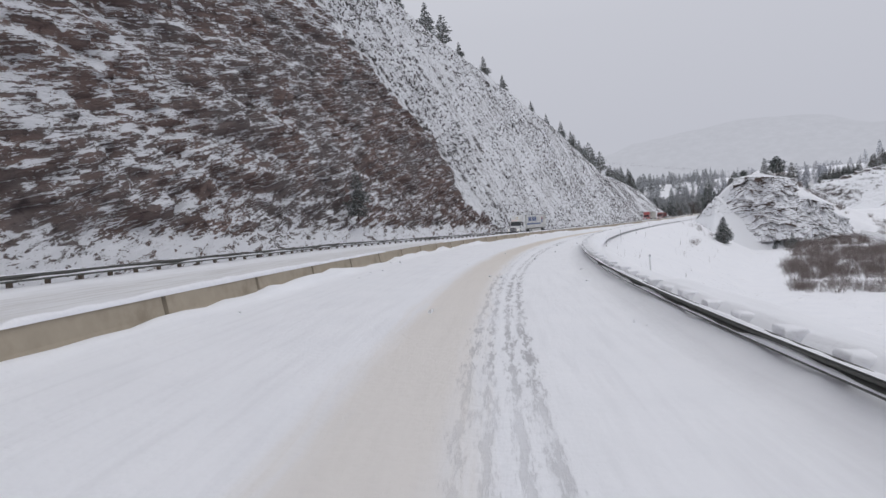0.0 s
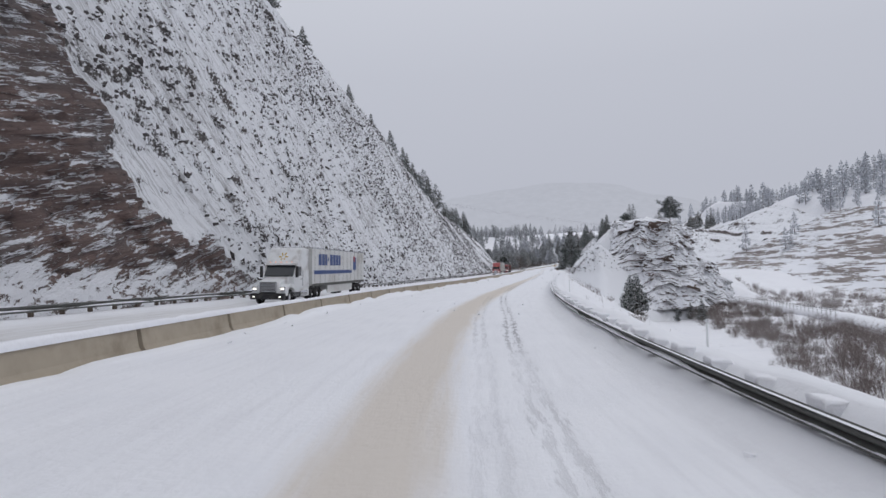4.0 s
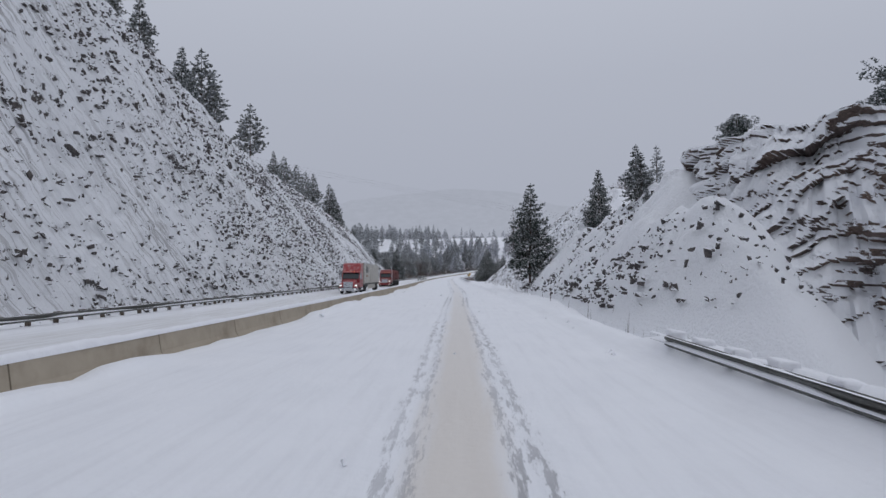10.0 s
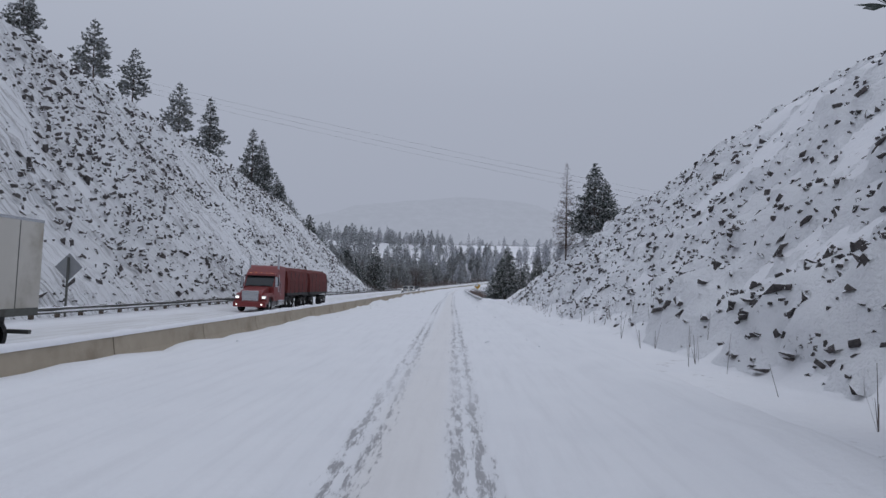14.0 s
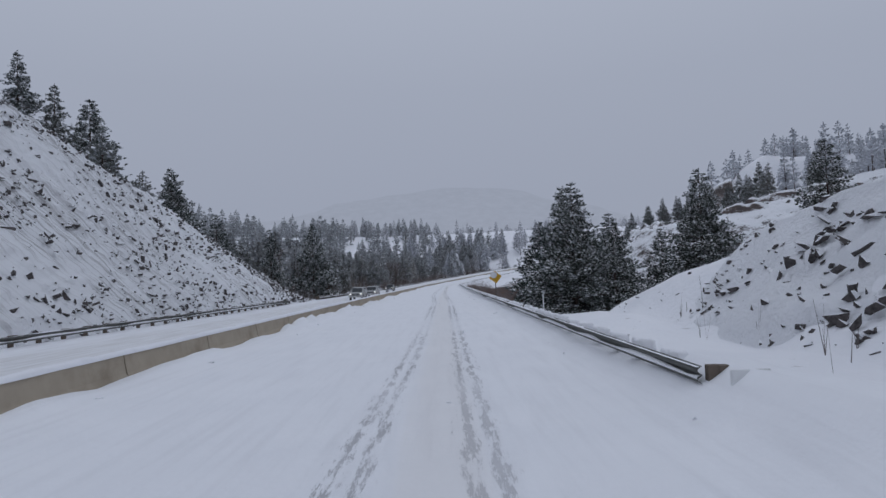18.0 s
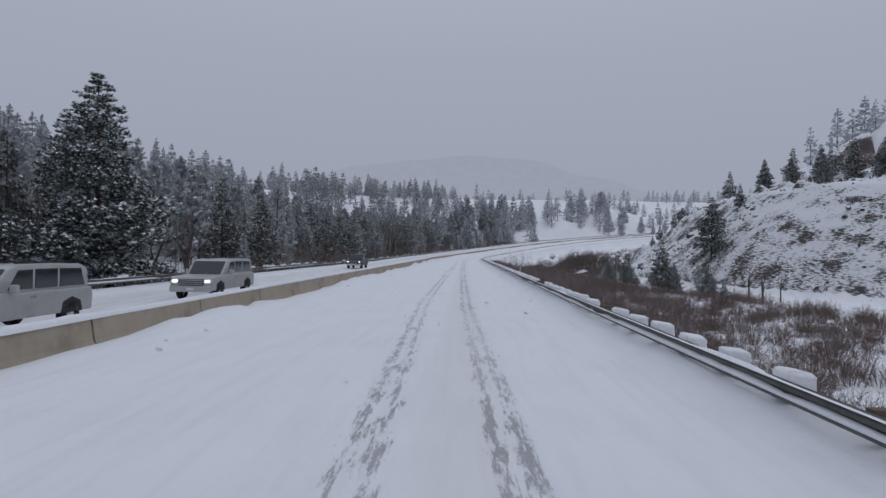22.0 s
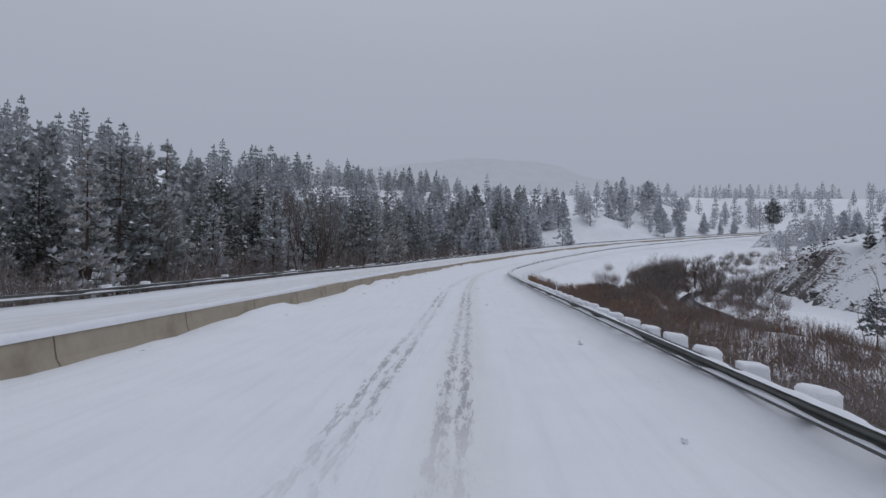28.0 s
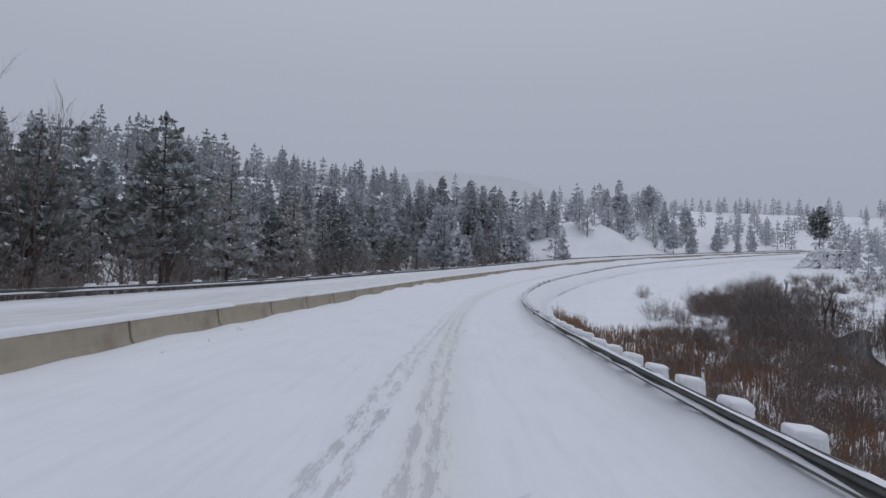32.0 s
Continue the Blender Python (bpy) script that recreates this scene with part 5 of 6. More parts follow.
def wheel(parent, x, y, r, width, dual=False):
    bm = bmesh.new()
    prof = [(-width / 2, r * .62), (-width / 2, r * .93), (-width * .36, r), (width * .36, r), (width / 2, r * .93), (width / 2, r * .62)]
    seg = 22
    rings = [[bm.verts.new((px, pr * math.cos(6.2832 * k / seg), pr * math.sin(6.2832 * k / seg))) for px, pr in prof] for k in range(seg)]
    for k in range(seg):
        for j in range(len(prof) - 1):
            bm.faces.new((rings[k][j], rings[k][j + 1], rings[(k + 1) % seg][j + 1], rings[(k + 1) % seg][j]))
    w = new("wheel")
    w.parent = parent
    w.matrix_basis = pose(x, y, r)
    part("tyre", bm, M_TYRE, w)
    bm = bmesh.new()
    sgn = 1 if x > 0 else -1
    cyl(bm, (-width * .3, 0, 0), (width * .3, 0, 0), r * .63, r * .63, 18)
    cyl(bm, (sgn * width * .28, 0, 0), (sgn * width * .46, 0, 0), r * .30, r * .22, 12)
    for k in range(8):
        a = 6.2832 * k / 8
        cyl(bm, (sgn * width * .3, math.cos(a) * r * .42, math.sin(a) * r * .42), (sgn * width * .36, math.cos(a) * r * .42, math.sin(a) * r * .42), r * .06, r * .05, 6)
    part("rim", bm, M_CHROME, w)


def prism_part(name, outline, x0, x1, material, parent, bevel=.05, label=""):
    bm = bmesh.new()
    prism(bm, outline, x0, x1, bevel)
    return part(name, bm, material, parent, label)


def box_part(name, x0, y0, z0, x1, y1, z1, material, parent, bevel=.02, label=""):
    bm = bmesh.new()
    box(bm, x0, y0, z0, x1, y1, z1, bevel, 2)
    return part(name, bm, material, parent, label)


def tractor(label, paint, m, tall=4.0, stacks=False, chrome=False):
    """Long-nosed tractor; its front at y = 0, its tail towards +y."""
    t = thing("semi_tractor", label, "truck", "oncoming vehicles", m)
    prism_part("hood", [(.12, .75), (.10, 1.35), (.45, 1.62), (2.0, 1.90), (2.0, .85), (1.9, .75)], -.82, .82, paint, t, .09)
    for x in (-1, 1):
        prism_part("fender", [(.25, .62), (.22, 1.15), (.7, 1.38), (1.7, 1.42), (2.0, 1.25), (2.0, .95), (1.75, 1.10), (1.3, 1.20), (.85, 1.08), (.70, .62)], x * .80, x * 1.2, paint, t, .04)
        box_part("headlight_housing", x * .98 - .20, .19, .95, x * .98 + .20, .32, 1.24, M_CHROME, t, .05)
        box_part("headlight", x * .98 - .12, .165, 1.02, x * .98 + .12, .25, 1.17, M_LAMP, t, .04, "glowing headlight")
        box_part("door", x * 1.2 - .012, 2.42, .95, x * 1.2 + .012, 3.42, 2.72, paint, t, .01)
        box_part("door_handle", x * 1.222 - .02, 3.2, 1.68, x * 1.222 + .02, 3.36, 1.74, M_BLACK, t, .008)
        box_part("grab_rail", x * 1.24 - .02, 3.50, 1.2, x * 1.24 + .02, 3.54, 2.3, M_CHROME, t, .008)
        box_part("side_fairing", x * 1.13 - .06, 3.5, .45, x * 1.13 + .06, 5.0, 1.0, paint if not chrome else M_CHROME, t, .03)
        box_part("wiper", x * .5 - .35, 1.93, 1.96, x * .5 + .35, 1.96, 1.99, M_BLACK, t, 0)
        box_part("fog_light", x * .92 - .07, -.115, .53, x * .92 + .07, -.05, .61, M_LAMP, t, .02, "glowing fog light")
        box_part("mirror", x * 1.32 - .10, 2.02, 1.85, x * 1.32 + .10, 2.16, 2.65, M_BLACK if not chrome else M_CHROME, t, .04)
        box_part("mirror_arm", min(x * 1.15, x * 1.32), 2.06, 2.2, max(x * 1.15, x * 1.32), 2.1, 2.24, M_BLACK, t, 0)
        prism_part("side_window", [(2.55, 1.95), (2.75, 2.62), (3.25, 2.62), (3.25, 1.95)], x * 1.205, x * 1.225, M_GLASS, t, .005)
        bm = bmesh.new()
        cyl(bm, (x * .95, 3.1, .68), (x * .95, 4.6, .68), .31, .31, 18)
        part("fuel_tank", bm, M_CHROME, t)
        box_part("step", x * 1.05 - .12, 2.2, .40, x * 1.05 + .12, 3.0, .48, M_CHROME if chrome else M_BLACK, t)
        if stacks:
            bm = bmesh.new()
            cyl(bm, (x * 1.12, 3.15, 1.1), (x * 1.12, 3.15, 4.35), .08, .08, 12)
            part("exhaust_stack", bm, M_CHROME, t)
            bm = bmesh.new()
            cyl(bm, (x * 1.12, 3.15, 1.5), (x * 1.12, 3.15, 2.8), .12, .12, 12)
            part("heat_shield", bm, M_CHROME, t)
    box_part("bumper", -1.2, -.10, .38, 1.2, .32, .80, M_CHROME if chrome == "bumper" else (paint if chrome else M_BLACK), t, .08)
    box_part("grille_frame", -.62, .06, .80, .62, .18, 1.58, M_CHROME, t, .06)
    for k in range(7):
        box_part("grille_bar", -.54, .035, .86 + .095 * k, .54, .075, .905 + .095 * k, M_BLACK if not chrome else M_CHROME, t, .01)
    cab = [(1.95, .80), (1.95, 1.86), (2.55, 2.72), (2.50, 2.84), (3.35, tall - .08), (3.6, tall), (4.95, tall - .05), (5.0, 1.0), (4.9, .80)]
    prism_part("cab", cab, -1.2, 1.2, paint, t, .08)
    prism_part("windshield", [(1.935, 1.93), (2.50, 2.72), (2.54, 2.70), (1.975, 1.91)], -1.06, 1.06, M_GLASS, t, .004)
    prism_part("visor", [(2.30, 2.74), (2.42, 2.90), (2.62, 2.92), (2.58, 2.76)], -1.12, 1.12, paint, t, .02)
    for k in range(5):
        box_part("marker_light", -.82 + .41 * k - .04, 2.42, 2.925, -.82 + .41 * k + .04, 2.50, 2.965, M_AMBER, t, .01, "amber marker light")
    box_part("chassis", -.45, 1.5, .62, .45, 8.0, .92, M_BLACK, t, .02)
    for x, y in ((-1.0, 1.25), (1.0, 1.25)):
        wheel(t, x, y, .52, .32)
    for y in (5.75, 7.05):
        for x in (-.95, .95):
            wheel(t, x, y, .51, .56)
            prism_part("mudguard", [(y - .66, .55), (y - .55, .98), (y - .2, 1.1), (y + .2, 1.1), (y + .55, .98), (y + .66, .55), (y + .6, .55), (y + .5, .94), (y, 1.05), (y - .5, .94), (y - .6, .55)],
                       x - .30, x + .30, M_BLACK, t, 0)
    return t


def box_trailer(label, panel, m, marks):
    t = thing("semi_trailer", label, "trailer", "oncoming vehicles", m)
    y0, y1 = 5.5, 21.6
    box_part("cargo_box", -1.28, y0, 1.18, 1.28, y1, 4.08, panel, t, .04)
    box_part("roof_rail", -1.295, y0 + .01, 4.0, 1.295, y1 - .01, 4.09, M_CHROME, t, .01)
    for x in (-1, 1):
        box_part("lower_rail", x * 1.27 - .03, y0 + .05, 1.08, x * 1.27 + .03, y1 - .05, 1.30, M_STEEL, t, .005)
        for k in range(12):
            yy = y0 + .6 + k * 1.31
            box_part("panel_seam", x * 1.283 - .006, yy, 1.3, x * 1.283 + .006, yy + .03, 4.0, M_STEEL, t, 0)
        box_part("landing_leg", x * .8 - .06, 8.6, .25, x * .8 + .06, 8.75, 1.2, M_STEEL, t)
        box_part("side_skirt", x * 1.2 - .02, 9.5, .45, x * 1.2 + .02, 17.2, 1.15, panel, t, .01)
    box_part("slider_frame", -.5, 17.6, .7, .5, 21.2, 1.18, M_BLACK, t)
    box_part("rear_bumper", -1.1, 21.45, .45, 1.1, 21.6, .58, M_STEEL, t)
    box_part("rear_door", -1.2, 21.6, 1.3, 1.2, 21.63, 3.95, panel, t, .005)
    for y in (18.6, 19.9):
        for x in (-.95, .95):
            wheel(t, x, y, .51, .56)
    marks(t)
    return t


def side_bar(t, y0, y1, z0, z1, material, label):
    # the side that faces the other carriageway, and the far one
    for x in (-1, 1):
        box_part("marking", x * 1.291 - .004, y0, z0, x * 1.291 + .004, y1, z1, material, t, 0, label)


def white_marks(t):
    side_bar(t, 5.9, 16.9, 2.02, 2.32, M_BLUE, "blue stripe on the trailer side")
    for a, b in ((7.0, 7.75), (7.9, 8.6), (8.75, 9.25), (10.0, 10.75), (10.9, 11.6), (11.75, 12.4), (12.55, 13.1)):
        side_bar(t, a, b, 2.72, 3.62, M_BLUE, "blue block of a trade mark")
    side_bar(t, 9.45, 9.75, 3.05, 3.35, M_BLUE, "small blue mark")
    side_bar(t, 17.4, 18.5, 2.3, 3.5, M_BLUE, "blue and red picture panel")
    for x in (-1, 1):
        box_part("marking", x * 1.298 - .004, 17.5, 3.1, x * 1.298 + .004, 18.1, 3.6, M_REDMARK, t, 0, "red patch on the picture panel")


def grey_marks(t):
    for a, b in ((7.3, 8.0), (8.15, 8.5), (8.65, 9.4)):
        side_bar(t, a, b, 2.75, 3.65, M_DARKMARK, "dark grey block of a trade mark")
    side_bar(t, 7.2, 9.5, 2.20, 2.42, M_BRONZE, "bronze scroll of a trade mark")


def covered_trailer(label, m, y0, y1, axles):
    t = thing("flatbed_trailer", label, "trailer", "oncoming vehicles", m)
    box_part("deck", -1.25, y0, 1.15, 1.25, y1, 1.38, M_BLACK, t, .02)
    bm = bmesh.new()
    n = 14
    prof = [(-1.22, 1.38), (-1.25, 2.4), (-1.1, 3.25), (-.5, 3.5), (.5, 3.5), (1.1, 3.25), (1.25, 2.4), (1.22, 1.38)]
    r = random.Random(int(y0 * 7))
    rows = []
    for k in range(n):
        f = k / (n - 1)
        sag = 1 - .02 * math.sin(f * 25) - .06 * (f in (0, 1))
        rows.append([bm.verts.new((x * (1 + r.uniform(-.015, .015)), y0 + .1 + (y1 - y0 - .2) * f, 1.38 + (z - 1.38) * sag + r.uniform(-.03, .03))) for x, z in prof])
    for k in range(n - 1):
        for j in range(len(prof) - 1):
            bm.faces.new((rows[k][j], rows[k][j + 1], rows[k + 1][j + 1], rows[k + 1][j]))
    bm.faces.new(rows[0][::-1])
    bm.faces.new(rows[-1])
    bmesh.ops.recalc_face_normals(bm, faces=bm.faces)
    part("tarpaulin", bm, M_TARP, t, "maroon tarpaulin over the load")
    for k in range(5):
        y = y0 + .8 + k * (y1 - y0 - 1.6) / 4
        bm = bmesh.new()
        box(bm, -1.275, y, 1.3, -1.262, y + .07, 3.1, 0)
        box(bm, 1.262, y, 1.3, 1.275, y + .07, 3.1, 0)
        part("strap", bm, M_BLACK, t)
    box_part("frame_beam", -.45, y0 + .3, .85, .45, y1 - .2, 1.15, M_BLACK, t)
    for y in axles:
        for x in (-.95, .95):
            wheel(t, x, y, .51, .56)
    return t


def car(name, label, paint, m, pickup=False):
    t = thing(name, label, "car", "oncoming vehicles", m)
    ln = 5.7
    body = [(.05, .45), (0, .85), (.12, 1.08), (1.45, 1.18), (5.6, 1.18), (5.68, .9), (5.62, .45)]
    prism_part("body", body, -.98, .98, paint, t, .07)
    if pickup:
        roof = [(1.45, 1.14), (2.15, 1.82), (2.4, 1.88), (3.5, 1.88), (3.75, 1.80), (3.85, 1.14)]
        glass = [(2.10, 1.22), (2.45, 1.76), (2.85, 1.78), (2.85, 1.22)], [(2.95, 1.22), (2.95, 1.78), (3.45, 1.76), (3.65, 1.22)]
        for x in (-1, 1):
            box_part("bed_wall", x * .93 - .05, 3.9, 1.1, x * .93 + .05, 5.62, 1.36, paint, t, .03)
        box_part("tailgate", -.95, 5.56, .8, .95, 5.66, 1.36, paint, t, .03)
        box_part("snow_load", -.86, 3.95, 1.12, .86, 5.5, 1.30, M_SNOWCAP, t, .06, "snow in the truck bed")
    else:
        roof = [(1.45, 1.14), (2.15, 1.80), (2.45, 1.88), (5.2, 1.90), (5.55, 1.75), (5.62, 1.14)]
        glass = [(2.10, 1.24), (2.48, 1.76), (3.05, 1.78), (3.05, 1.24)], [(3.15, 1.24), (3.15, 1.78), (4.1, 1.78), (4.1, 1.24)], [(4.2, 1.24), (4.2, 1.78), (5.2, 1.76), (5.4, 1.24)]
        for x in (-1, 1):
            box_part("roof_bar", x * .68 - .03, 2.6, 1.93, x * .68 + .03, 5.1, 1.98, M_BLACK, t, .01)
    prism_part("cabin", roof, -.86, .86, paint, t, .06)
    prism_part("windshield", [(1.46, 1.20), (2.12, 1.80), (2.15, 1.77), (1.50, 1.17)], -.76, .76, M_GLASS, t, .004)
    for x in (-1, 1):
        for g in glass:
            prism_part("side_window", g, x * .855, x * .872, M_GLASS, t, .004)
        box_part("headlight", x * .76 - .12, -.03, .84, x * .76 + .12, .12, .97, M_LAMP, t, .03, "glowing headlight")
        box_part("mirror", x * 1.08 - .10, 2.0, 1.18, x * 1.08 + .10, 2.14, 1.40, paint if not pickup else M_CHROME, t, .03)
        for y in (1.0, 4.6):
            wheel(t, x * .86, y, .39, .26)
            prism_part("wheel_arch", [(y - .5, .45), (y - .42, .78), (y, .92), (y + .42, .78), (y + .5, .45)], x * .97, x * .99, M_BLACK, t, 0)
        box_part("door_handle", x * .99 - .012, 2.8, 1.0, x * .99 + .012, 3.0, 1.04, M_CHROME, t, .005)
    box_part("grille", -.58, -.035, .72, .58, .06, 1.0, M_BLACK, t, .02)
    for k in range(3):
        box_part("grille_bar", -.56, -.05, .76 + .09 * k, .56, -.02, .79 + .09 * k, M_CHROME, t, .005)
    box_part("bumper", -.97, -.10, .42, .97, .12, .68, M_CHROME if pickup else paint, t, .05)
    box_part("number_plate", -.16, -.115, .50, .16, -.10, .60, M_WHITE, t, .003)
    return t


def on_road(s, l):
    x, y = plan(s, l)
    b = math.degrees(math.atan(float(bank(s))))
    return pose(float(x), float(y), float(road_z(s, l)) + .01, 0, b, -math.degrees(heading(s)))


m = on_road(119, -14.4)
t = tractor("white long-nosed truck tractor with its lights on", M_WHITE, m)
for k in range(6):
    a = k * 1.047 + .5
    bm = bmesh.new()
    box(bm, -.05, -.01, .12, .05, .01, .34, .01)
    for v in bm.verts:
        v.co = Matrix.Rotation(a, 3, "Y") @ v.co
        v.co += Vector((0, 2.905 + (v.co.z) * .74 - .02, 3.33))
    part("marking", bm, M_GOLD, t, "gold ray of a trade mark")
box_trailer("white box trailer with blue stripe and blue markings", M_TRAILER, m, white_marks)
m = on_road(278, -14.2)
tractor("red long-nosed truck tractor with sleeper cab", M_RED, m, 4.05, False, "bumper")
box_trailer("grimy grey box trailer with dark grey markings", M_GREYTRAILER, m, grey_marks)
m = on_road(325, -14.6)
tractor("maroon truck tractor with twin exhaust stacks", M_MAROON, m, 3.55, True, True)
covered_trailer("flatbed trailer with a load under maroon tarpaulin", m, 5.6, 12.6, (10.6, 11.9))
covered_trailer("second flatbed trailer under maroon tarpaulin", m, 13.4, 21.5, (14.6, 19.0, 20.3))
car("sport_utility_car", "pale grey sport utility car with lights on", M_SUV, on_road(449, -13.0))
car("sport_utility_car", "pale grey estate car following another car", M_SUV, on_road(463, -12.6))
car("pickup_truck", "black pickup truck with snow in its bed", M_DARKCAR, on_road(515, -14.6), True)


# ---- signs, marker posts, rail end, wires ----
def diamond_sign(s, l, size, height, face, label, snow=False, tilt=0.0):
    t = thing("road_sign", label, "road sign", "", place(s, l, -.2, 180 if face == M_YELLOW else 0))
    bm = bmesh.new()
    box(bm, -.05, -.05, 0, .05, .05, height + size * .5, .01)
    part("post", bm, M_STEEL, t)
    bm = bmesh.new()
    box(bm, -size / 2, .055, -size / 2, size / 2, .075, size / 2, .04, 2)
    for v in bm.verts:
        v.co = Matrix.Rotation(radians(45 + tilt), 3, "Y") @ v.co + Vector((0, 0, height))
    part("panel", bm, face, t)
    if snow:
        bm = bmesh.new()
        bmesh.ops.create_icosphere(bm, subdivisions=3, radius=1)
        for v in bm.verts:
            k = 1 + .35 * noise.noise(v.co * 2.3)
            v.co = Vector((v.co.x * size * .36 * k + size * .2, .08 + v.co.y * .05, height + v.co.z * size * .36 * k + size * .22))
        part("snow_crust", bm, M_SNOWCAP, t, "wind-packed snow stuck to the sign")
    return t


diamond_sign(437, 6.6, 1.15, 3.75, M_YELLOW, "yellow diamond warning sign half covered with snow", True, 8)
diamond_sign(314, -21.2, 1.1, 3.2, M_SIGNBACK, "back of a grey diamond road sign on its post")


def marker_post(s, l, height, label="white roadside marker post standing in the snow"):
    t = thing("marker_post", label, "marker post", "roadside marker posts", place(s, l, -.15, random.uniform(-6, 6)))
    bm = bmesh.new()
    box(bm, -.035, -.012, 0, .035, .012, height, .004)
    part("post", bm, M_WHITE, t)
    bm = bmesh.new()
    cyl(bm, (0, -.03, height - .06), (0, -.013, height - .06), .055, .055, 12)
    part("reflector", bm, M_CHROME, t)
    return t


for s, l, h in ((30, 6.7, 1.7), (99.5, 8.0, 2.2), (150, 7.4, 1.5), (399, 6.4, 1.6), (502, 6.0, 1.9), (588, 6.4, 2.0), (625, 6.2, 1.6), (545, 6.1, 1.6)):
    marker_post(s, l, h)
t = thing("rail_end_board", "snow-plastered white end board of the guard rail", "end board", "", place(369.3, 4.75, 0))
bm = bmesh.new()
box(bm, -.28, -.04, .05, .36, .04, .78, .02, 2)
part("panel", bm, M_WHITE, t)
bm = bmesh.new()
box(bm, -.30, -.10, -.1, .40, .12, .22, .07, 2)
part("snow_bank", bm, M_SNOWCAP, t)

for k in range(3):
    u = np.linspace(-110, 138, 60)
    s0 = 394 + 3 * k
    z = 27.6 - .175 * u + .00025 * (u - 14) ** 2 - .4 * k
    x, y = plan(s0 + 0 * u, u)
    cu = bpy.data.curves.new("power_line", "CURVE")
    cu.dimensions, cu.bevel_depth, cu.bevel_resolution = "3D", .011, 1
    sp = cu.splines.new("POLY")
    sp.points.add(len(u) - 1)
    for p, c in zip(sp.points, zip(x, y, z)):
        p.co = (*[float(v) for v in c], 1)
    cu.materials.append(M_BLACK)
    tagged(new("power_line", cu), "thin dark power line crossing above the road", "cable", "power lines")


# ---- river ----
st = np.arange(440.0, 800.0, 3.0)
w = np.linspace(-1, 1, 5)
S, W = np.meshgrid(st, w, indexing="ij")
L = river_l(S) + W * (2.2 + .8 * np.sin(S * .09))
x, y = plan(S, L)
z = grade(S) * .6 - valley(S) - 1.15 + 0 * W
M_WATER, _wn, _wl, _wb = mat("dark_river_water", .12, 0, (.03, .034, .036), .5)
bump(_wn, _wl, _wb, nnoise(_wn, _wl, 1.4, 4, position(_wn)), .25, .05)
tagged(mesh_ob("water", np.stack([x, y, z], -1).reshape(-1, 3), grid_faces(*S.shape), M_WATER, None, True), "dark open water of a small river between snow banks", "river", kind="structure")


# ---- dry stalks by the verge, bits of snow on the lanes ----
def stalks(name, label, boxes, count, h0, h1, material, seed, wide=.012):
    r = random.Random(seed)
    V, F = [], []
    for _ in range(count):
        s0, s1, l0, l1 = r.choice(boxes)
        s, l = r.uniform(s0, s1), r.uniform(l0, l1)
        x, y = plan(s, l)
        z = float(land_z(s, l)) - .05
        for _k in range(r.choice((1, 1, 3, 5))):
            h, a, lean = r.uniform(h0, h1), r.uniform(0, 6.28), r.uniform(0, .3)
            k = len(V)
            dx, dy = math.cos(a) * wide, math.sin(a) * wide
            ex, ey = x + lean * h * math.cos(a * 3), y + lean * h * math.sin(a * 3)
            V.extend([(x - dx, y - dy, z), (x + dx, y + dy, z), (ex + dx * .4, ey + dy * .4, z + h), (ex - dx * .4, ey - dy * .4, z + h)])
            F.append((k, k + 1, k + 2, k + 3))
    return tagged(mesh_ob(name, V, F, material), label, "dry weeds", kind="stuff")


M_GRASS = plain("rust_brown_grass", (.21, .125, .075), .9, 0, .35, 2)
stalks("dry_stalks", "dry brown weed stalks sticking out of the snow", [(222, 300, 8, 13), (300, 390, 8.5, 12), (205, 235, 8, 16), (0, 200, 7, 22)], 330, .4, 1.5, M_TWIG, 5)
stalks("river_grass", "tawny dry grass along the river bank", [(585, 690, 8, 22), (600, 680, 7.6, 15), (600, 690, 10, 24), (560, 690, 18, 34)], 8500, .6, 1.5, M_GRASS, 6, .028)


def boulder(s, l, z, size, turn, label):
    x, y = plan(s, l)
    bm = bmesh.new()
    box(bm, -size * .6, -size * .42, -size * .5, size * .6, size * .42, size * .22, size * .07, 2)
    bmesh.ops.subdivide_edges(bm, edges=bm.edges[:], cuts=2, use_grid_fill=True)
    for v in bm.verts:
        v.co += v.co.normalized() * size * .13 * noise.noise(v.co * (2.6 / size) + Vector((s, l, 0)))
    ob = part("boulder", bm, M_BOULDER)
    ob.matrix_basis = pose(float(x), float(y), z, 4, -6, turn - math.degrees(heading(s)))
    tagged(ob, label, "boulder", "boulders on the cut slope")


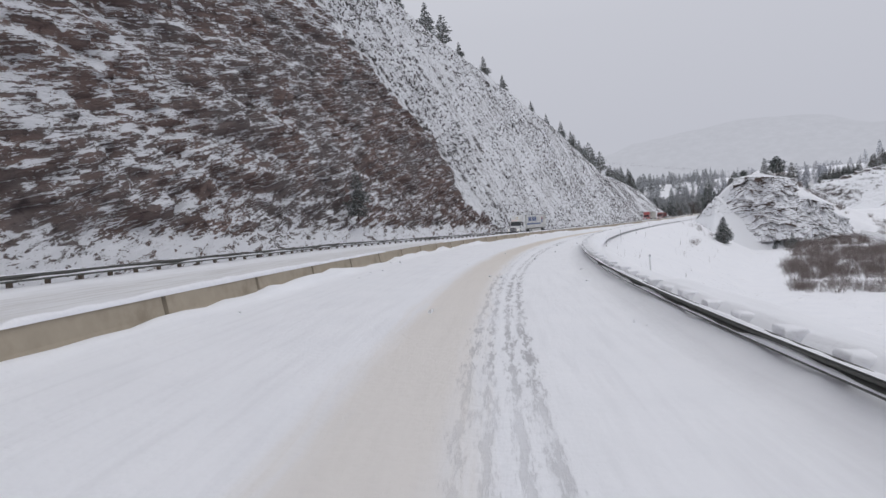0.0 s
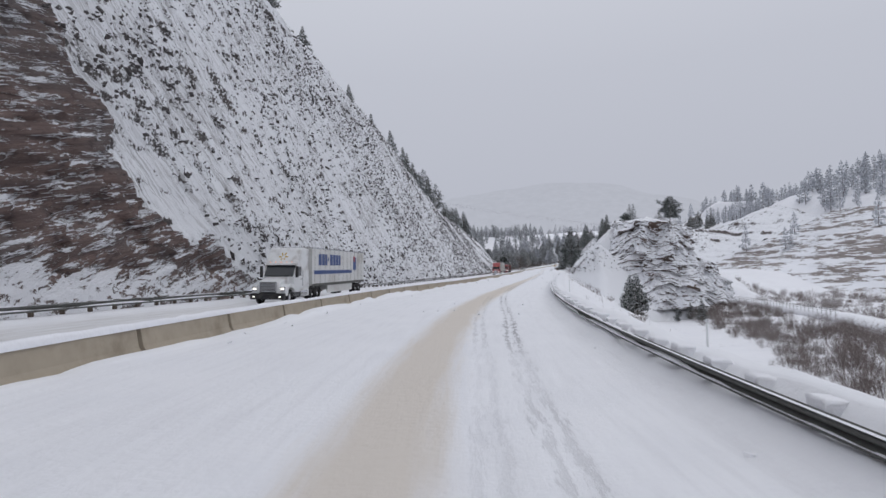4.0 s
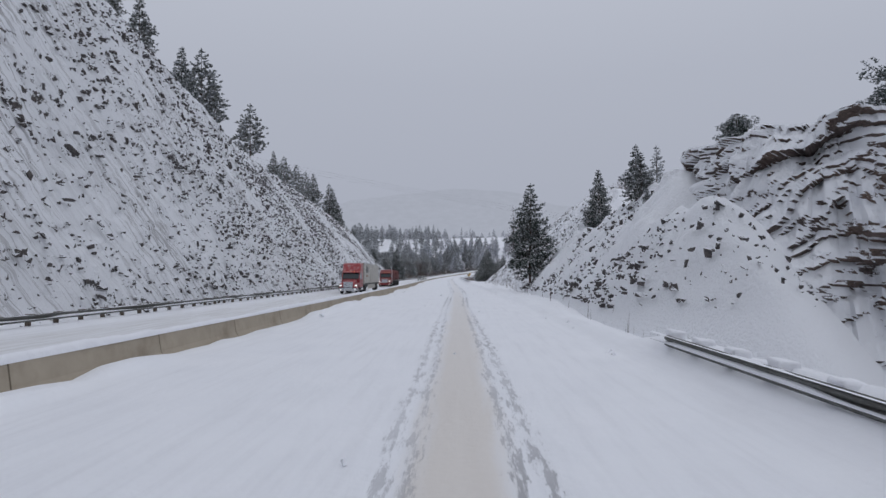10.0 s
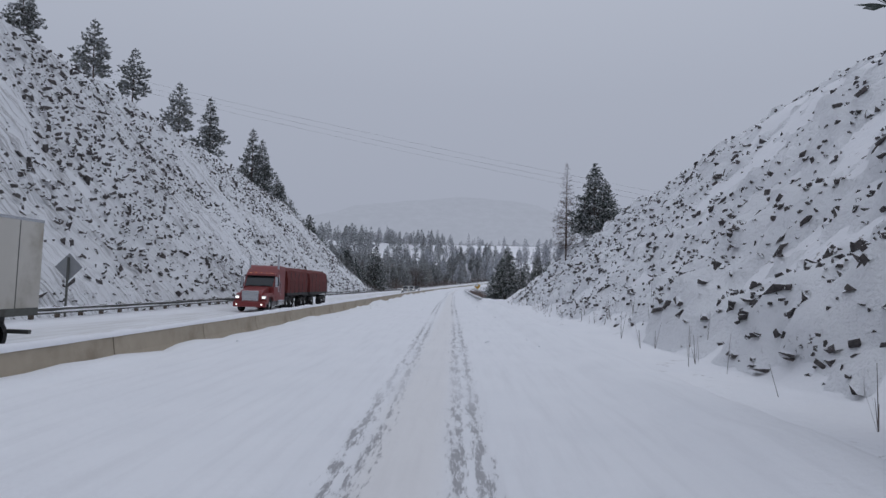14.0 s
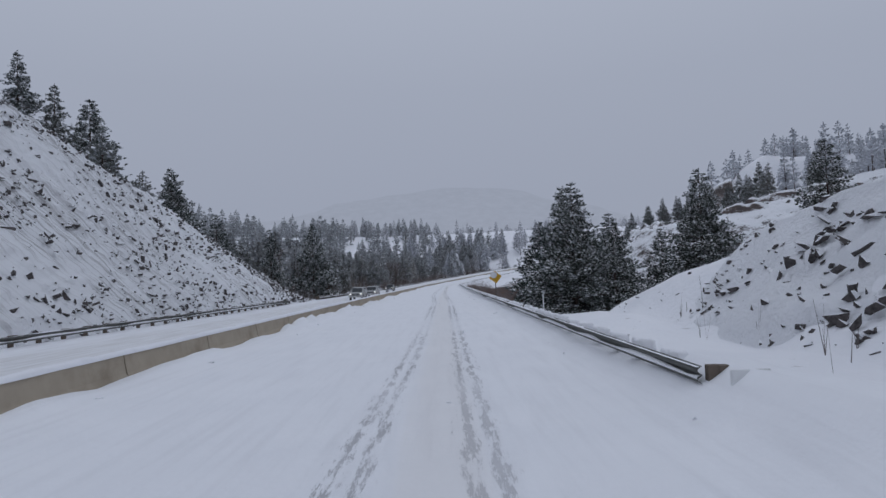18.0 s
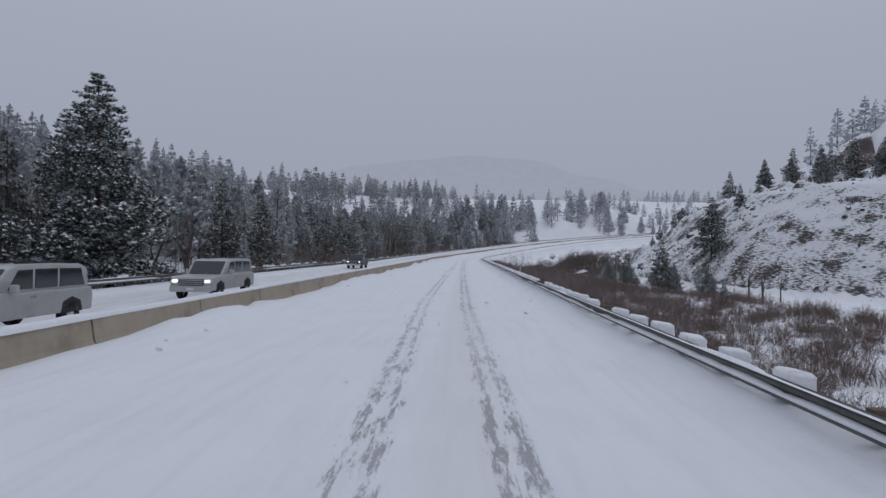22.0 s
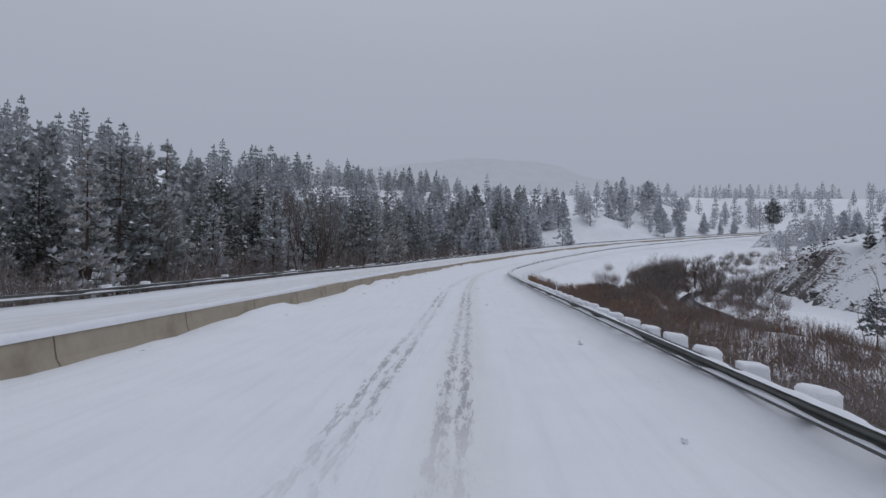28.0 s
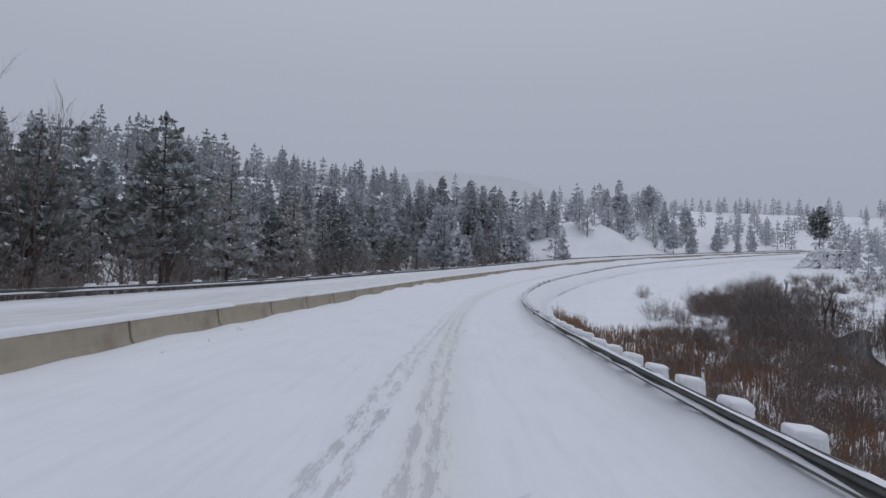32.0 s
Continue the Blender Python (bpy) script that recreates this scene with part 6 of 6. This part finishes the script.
M_BOULDER = rock_snow("brown_boulder", (.16, .12, .10), (.26, .19, .15), .75, 2.5, True, .3, 3.0, .6)
for s, l, z, size, turn in ((278.0, 10.6, 1.1, .6, 20), (279.2, 11.5, 2.0, .5, -15), (277.4, 11.8, 2.4, .5, 50), (281.3, 10.5, .9, .4, 70), (275.2, 10.9, .7, .45, 10), (276.4, 13.1, 3.4, .5, 30), (283.5, 11.1, 1.6, .45, -30), (274.6, 13.6, 4.1, .6, 5)):
    boulder(s, l, z, size, turn, "brown angular boulder half buried in the snowy bank")


# ---- fenced track on the valley floor ----
fence = thing("track_fence", "white rail fence along a track in the valley", "fence")
bm = bmesh.new()
box(bm, -.06, -.06, -.3, .06, .06, 1.25, .01)
me_fp = bpy.data.meshes.new("post")
bm.to_mesh(me_fp)
bm.free()
me_fp.materials.append(M_WHITE)
stf = np.arange(226.0, 306.0, 2.4)
zf = np.interp(stf, [226, 306], [-9.9, -10.7])
for s, z in zip(stf, zf):
    x, y = plan(s, 64.5)
    share("post", me_fp, fence, pose(float(x), float(y), float(z), 0, 0, -math.degrees(heading(s))))
for h in (.55, 1.1):
    sweep("rail", stf, [(-.03, -.06), (.03, -.06), (.03, .06), (-.03, .06)], M_WHITE, fence, True, False, lambda s, h=h: (64.5 + 0 * s, zf + h))
sv = np.arange(206.0, 352.0, 2.0)
tagged(sweep("valley_track", sv, [(-3.2, -1.6), (-2.4, .05), (2.4, .05), (3.4, -1.6)], M_SNOW, None, True, True, lambda s: (67.1 + 0 * s, np.interp(s, [206, 226, 306, 350], [-10.4, -10.0, -10.8, -11.3]))), "snow-covered track on a low embankment in the valley", "track", kind="structure")
rs = np.random.RandomState(12)
sp = []
for _ in range(260):
    s = rs.uniform(0, 640)
    l = rs.choice([rs.uniform(-8.6, -7.2), rs.uniform(-3, 3), float(rail_r(s)) - rs.uniform(.3, 1.3)])
    x, y = plan(s, l)
    sp.append((float(x), float(y), float(road_z(s, l)) + .02, rs.uniform(.02, .10), rs.uniform(0, 6)))
ob = stones("snow_lumps", "small lumps of ploughed snow on the road", sp, 9)
ob.data.materials[0] = M_SNOWCAP
